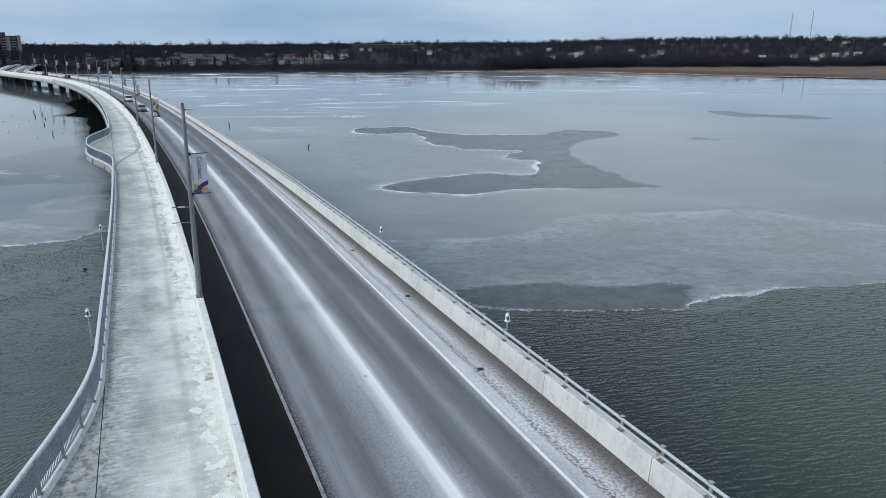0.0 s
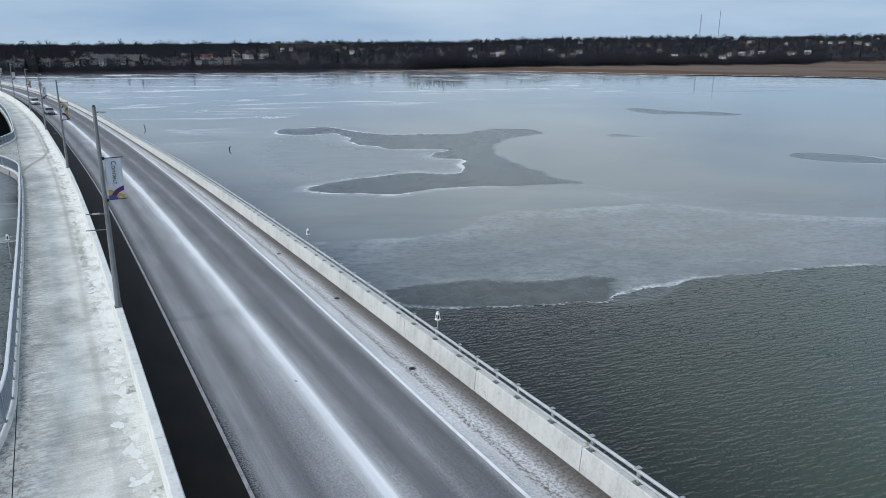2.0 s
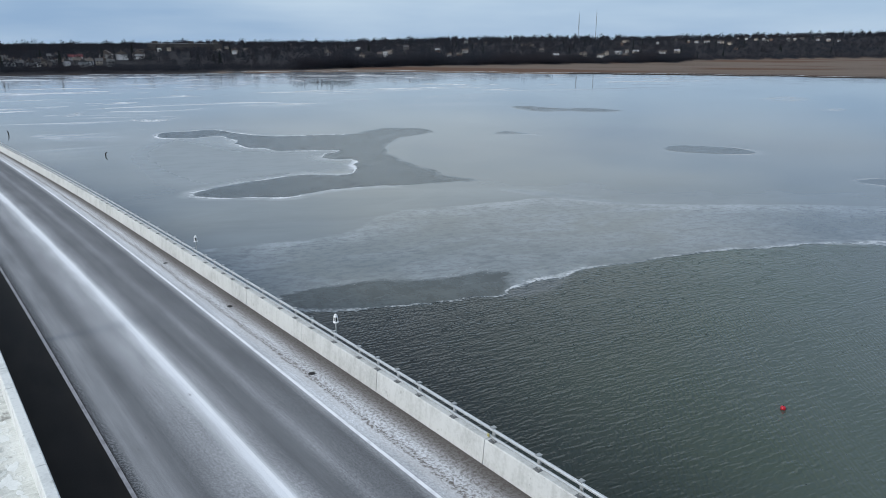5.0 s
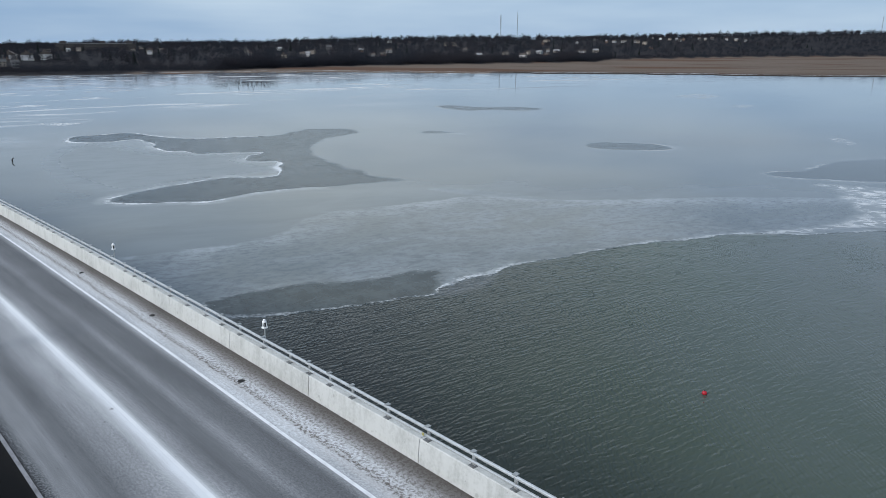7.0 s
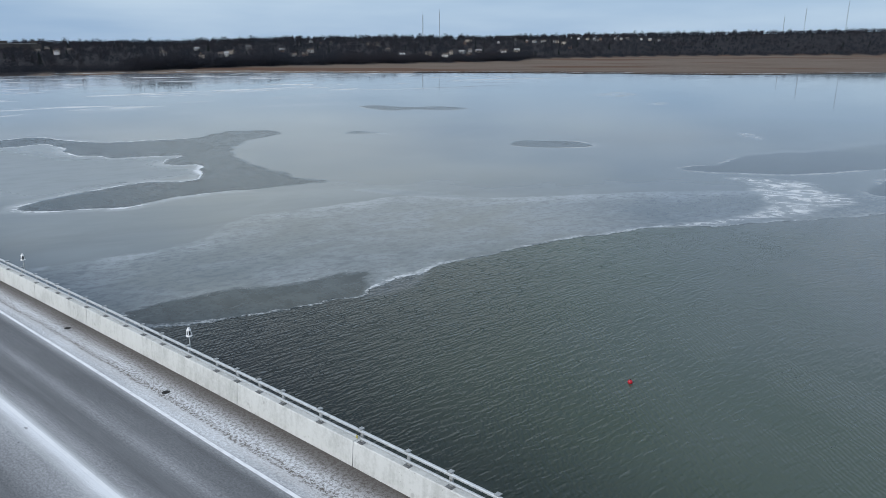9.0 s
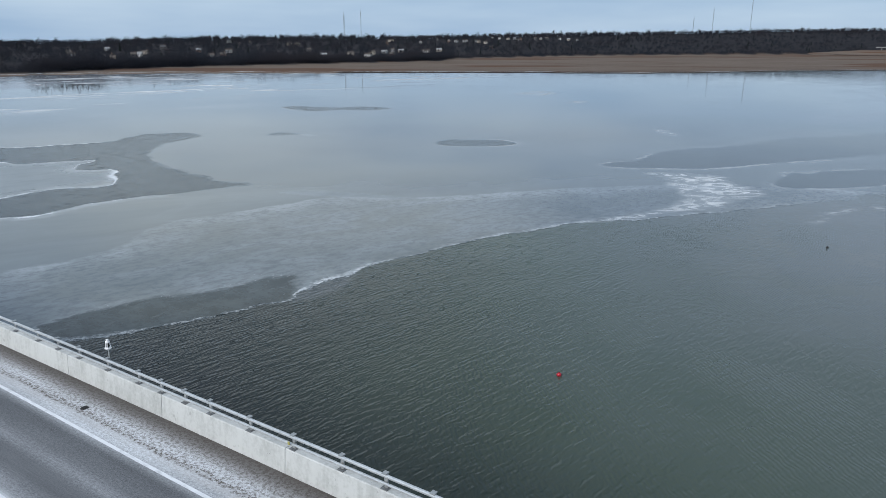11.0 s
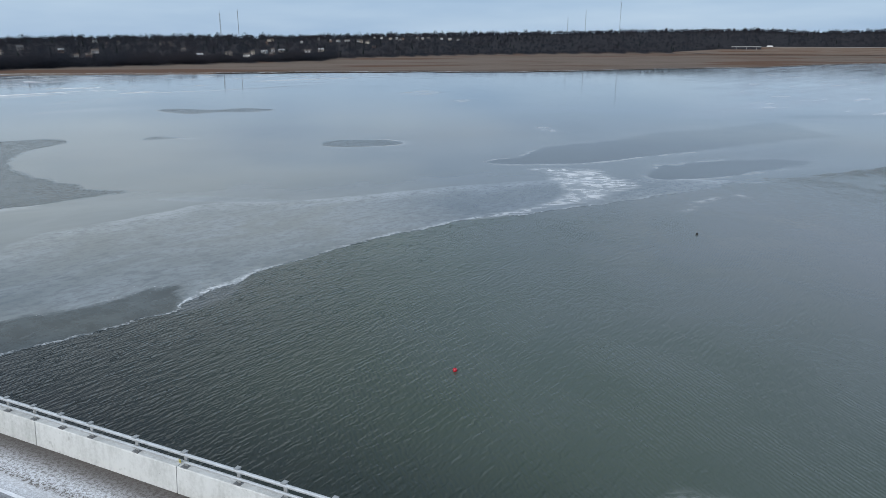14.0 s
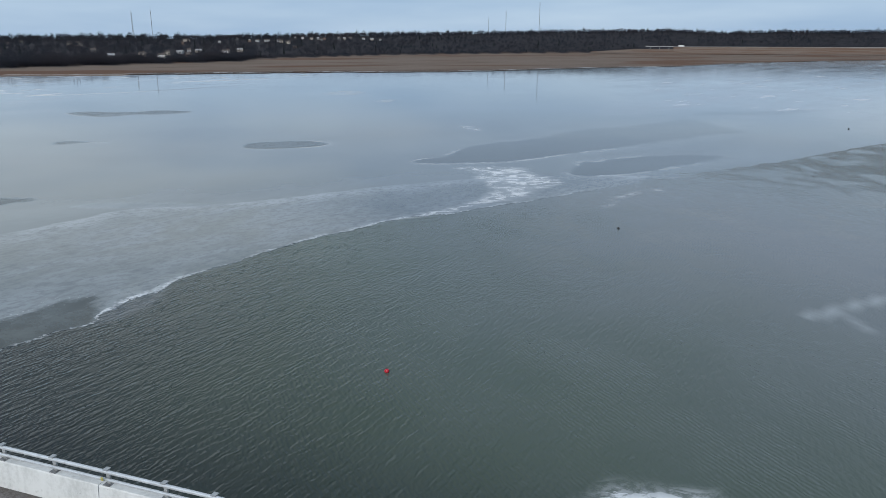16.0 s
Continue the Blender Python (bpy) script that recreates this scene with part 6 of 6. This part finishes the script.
def house(name, az, r, wide, deep, tall, siding, roofing, label, turn=0.0, storeys=2, gable=True, dz=0.0, group="far houses", pitch=None):
    h = thing(name, label, "house", group, m=Matrix.Translation(far_place(az, r, dz)) @ Matrix.Rotation(radians(az + turn), 4, "Z"))
    part("wall", box(-wide / 2, wide / 2, -deep / 2, deep / 2, -2.0, tall), siding, h)
    bm, o, rise = bmesh.new(), 0.5, (pitch or (0.32 if gable else 0.25)) * deep
    a, b, c, d = (-wide / 2 - o, -deep / 2 - o), (wide / 2 + o, -deep / 2 - o), (wide / 2 + o, deep / 2 + o), (-wide / 2 - o, deep / 2 + o)
    base = [bm.verts.new((*p, tall - 0.1)) for p in (a, b, c, d)]
    inset = 0 if gable else deep * 0.4
    top = [bm.verts.new((-wide / 2 - o + inset, 0, tall + rise)), bm.verts.new((wide / 2 + o - inset, 0, tall + rise))]
    for f in ((base[0], base[1], top[1], top[0]), (base[2], base[3], top[0], top[1]), (base[1], base[2], top[1]), (base[3], base[0], top[0]), (base[3], base[2], base[1], base[0])):
        bm.faces.new(f)
    part("roof", bm, roofing, h)
    per = max(2, int(wide / 3.2))
    for k in range(storeys):
        for i in range(per):
            window_part(-wide / 2 + wide * (i + 0.5) / per, -deep / 2 - 0.03, tall * (k + 0.55) / storeys, 0.9, 0.9, h)
    if wide < 30:
        part("chimney", box(wide * 0.2, wide * 0.2 + 0.8, 0.4, 1.2, tall, tall + rise + 1.0), SIDING[3], h)
    return h


def town():
    rng = random.Random(9)
    for i in range(33):
        az = 24.5 - i * 0.47
        house("townhouse", az + 0.1 * (i % 3), 640 + 14 * (i % 4), 5.2, 6.5, 3.2, SIDING[(1, 0, 2, 4, 1, 0, 4)[i % 7]], SHINGLE[i % 2], "pale two-storey terraced house among bare trees", (0, 90, 0, 90, 20)[i % 5], 2, True, 1.0, "terraced houses on the far shore")
    for i in range(6):
        house("townhouse", 19.3 - i * 0.62, 720, 7.0, 9.0, 5.0, SIDING[1], SHINGLE[0], "pale terraced house behind the front row", 0, 2, True, 0.0, "terraced houses on the far shore")
    house("long_house", 11.85, 850, 13, 7, 3.0, SIDING[0], RED_ROOF, "white house with a bright red roof", 0, 1, True, 0.5)
    for i, az in enumerate((9.9, 8.9, 7.8)):
        house("gabled_house", az, 860, 10, 12, 5.0, SIDING[0], SHINGLE[1], "large white gabled house on the slope", 90 if i else 80, 2, True, 0.5)
    for i, (az, r, wide) in enumerate(SLOPE_HOUSES + HILL_HOUSES):
        hill = i >= len(SLOPE_HOUSES)
        house("house", az, r, wide * rng.uniform(0.5, 0.85), 6.0, 3.6 if hill else rng.uniform(2.4, 3.6), SIDING[(1, 2, 4, 0, 2, 1, 3)[i % 7]], SHINGLE[1] if i % 3 else PALE_SHINGLE, "pale house on the ridge above bare woods" if hill else "small pale house half hidden in bare woods", rng.choice((0, 20, 90, -30)), 1 if i % 3 else 2, True, 0.6)
    for i in range(30):
        az = rng.uniform(-40, 28)
        rw, rr = float(np.interp(az, WOOD_AZ, WOOD_R)), float(np.interp(az, RIDGE_AZ, RIDGE_R))
        r = rw + rng.uniform(0.25, 0.9) * (rr - rw)
        house("house", az, r, rng.uniform(6, 10), rng.uniform(5, 8), rng.uniform(2.6, 3.8), SIDING[rng.choice((1, 2, 3, 4))], SHINGLE[rng.randrange(2)], "dull small house half hidden in bare woods", rng.choice((0, 25, 90, -30)), 1, True, 1.0)
    hall = house("school", 4.6, 1330, 118, 30, 9, SLAB_DARK, SHINGLE[0], "long flat-roofed brick building on the ridge", 0, 2, False, 2.0, pitch=0.02)
    for x in (-52, 5, 45):
        part("roof_block", box(x, x + 9, -5, 5, 9, 13), SLAB_DARK, hall)
    tower = thing("apartment_building", "grey-brown apartment tower with rows of balconies", "apartment building", m=Matrix.Translation(far_place(30.75, 950, -2.5)) @ Matrix.Rotation(radians(38), 4, "Z"))
    part("wall", box(-17, 14, -8, 8, -2, 26), SLAB, tower)
    part("middle_bay", box(3, 7, -8.6, 8.6, -2, 25), SLAB_PALE, tower, "pale balcony bay")
    part("end_wall", box(14, 17.5, -8.6, 8.6, -2, 26.5), SLAB_PALE, tower, "pale end bay")
    part("roof_house", box(-6, 4, -4, 4, 26, 29.5), SLAB, tower)
    for k in range(9):
        for i in range(6):
            w = window_part(-14.5 + i * 5.0, -8.05, 1.6 + k * 2.8, 2.6, 1.5, tower)
            if i % 2:
                bal = part("balcony", box(-1.9, 1.9, -1.3, 0, -0.9, 0.1), SLAB_PALE, tower)
                bal.matrix_basis = Matrix.Translation((-14.5 + i * 5.0, -8.0, 0.9 + k * 2.8))
        for i in range(3):
            window_part(17.55, -5.5 + i * 5.5, 1.6 + k * 2.8, 1.8, 1.4, tower, math.pi / 2)


def mast(az, r, top, wide):
    m = thing("radio_mast", "tall thin lattice radio mast on the ridge", "radio mast", "radio masts", m=Matrix.Translation(far_place(az, r, -2)))
    h = top - float(land_z(np.array(az), np.array(r)))
    feet = [Vector((wide * math.cos(a), wide * math.sin(a), 0)) for a in (0, 2.094, 4.189)]
    for f in feet:
        part("leg", rod(f, f + Vector((0, 0, h)), 0.22, sides=4), PLATE, m)
    bm, z, k = bmesh.new(), 0.0, 0
    while z < h - 6:
        for i in range(3):
            a, b = feet[i], feet[(i + 1) % 3]
            add_rod(bm, a + Vector((0, 0, z)), b + Vector((0, 0, z + 6)), 0.13, sides=3, caps=False)
        z += 6
    part("bracing", bm, PLATE, m)
    part("tip", rod((0, 0, h - 2), (0, 0, h + 8), 0.2, 0.08, 5), PLATE, m)


def overpass():
    p = far_place(-63.6, 2150)
    o = thing("overpass", "pale concrete highway overpass at the edge of the marsh", "overpass", m=Matrix.Translation((p.x, p.y, 0)) @ Matrix.Rotation(radians(-63.6), 4, "Z"))
    part("span", box(-42, 32, -6, 6, 20.4, 21.6), FASCIA, o)
    part("barrier", box(-42, 1300, -6.2, -5.9, 19.4, 20.3), FASCIA, o)
    for x in (-30, -5, 20):
        part("support", box(x, x + 1.2, -5, 5, -1, 20.4), FASCIA, o)
    bm = bmesh.new()
    for x0, x1, z0, z1 in ((32, 1300, 19.5, 19.5), (-70, 32, 13.5, 13.5), (-190, -70, 6, 13.5)):
        v = [bm.verts.new(q) for q in ((x0, -6, z0), (x1, -6, z1), (x1, 6, z1), (x0, 6, z0), (x0, -60, 3), (x1, -60, 3))]
        bm.faces.new(v[:4])
        bm.faces.new((v[4], v[5], v[1], v[0]))
    part("embankment", bm, LAND, o)
    for x, z in ((52, 19.5),):
        t = thing("truck", "white highway truck far away on the overpass road", "truck", "far trucks", m=o.matrix_basis @ Matrix.Translation((x, 1, z)))
        part("trailer", box(-7, 6, -1.3, 1.3, 1.0, 4.2, 0.05), CAR_WHITE, t)
        part("cab", box(6.2, 8.4, -1.2, 1.2, 0.6, 3.4, 0.1), CAR_WHITE, t)
        for q in (-5.5, 4.5, 7.2):
            part("wheel", rod((q, -1.25, 0.5), (q, 1.25, 0.5), 0.5, sides=12), TYRE, t)


town()
for az, r, top, wide in ((-24.76, 2050, 101, 1.3), (-26.03, 2150, 112, 0.5), (-50.73, 2600, 112, 0.9), (-52.04, 2600, 138, 0.9), (-54.56, 2650, 168, 1.1), (-14.9, 1900, 44, 0.5)):
    mast(az, r, top, wide)
overpass()
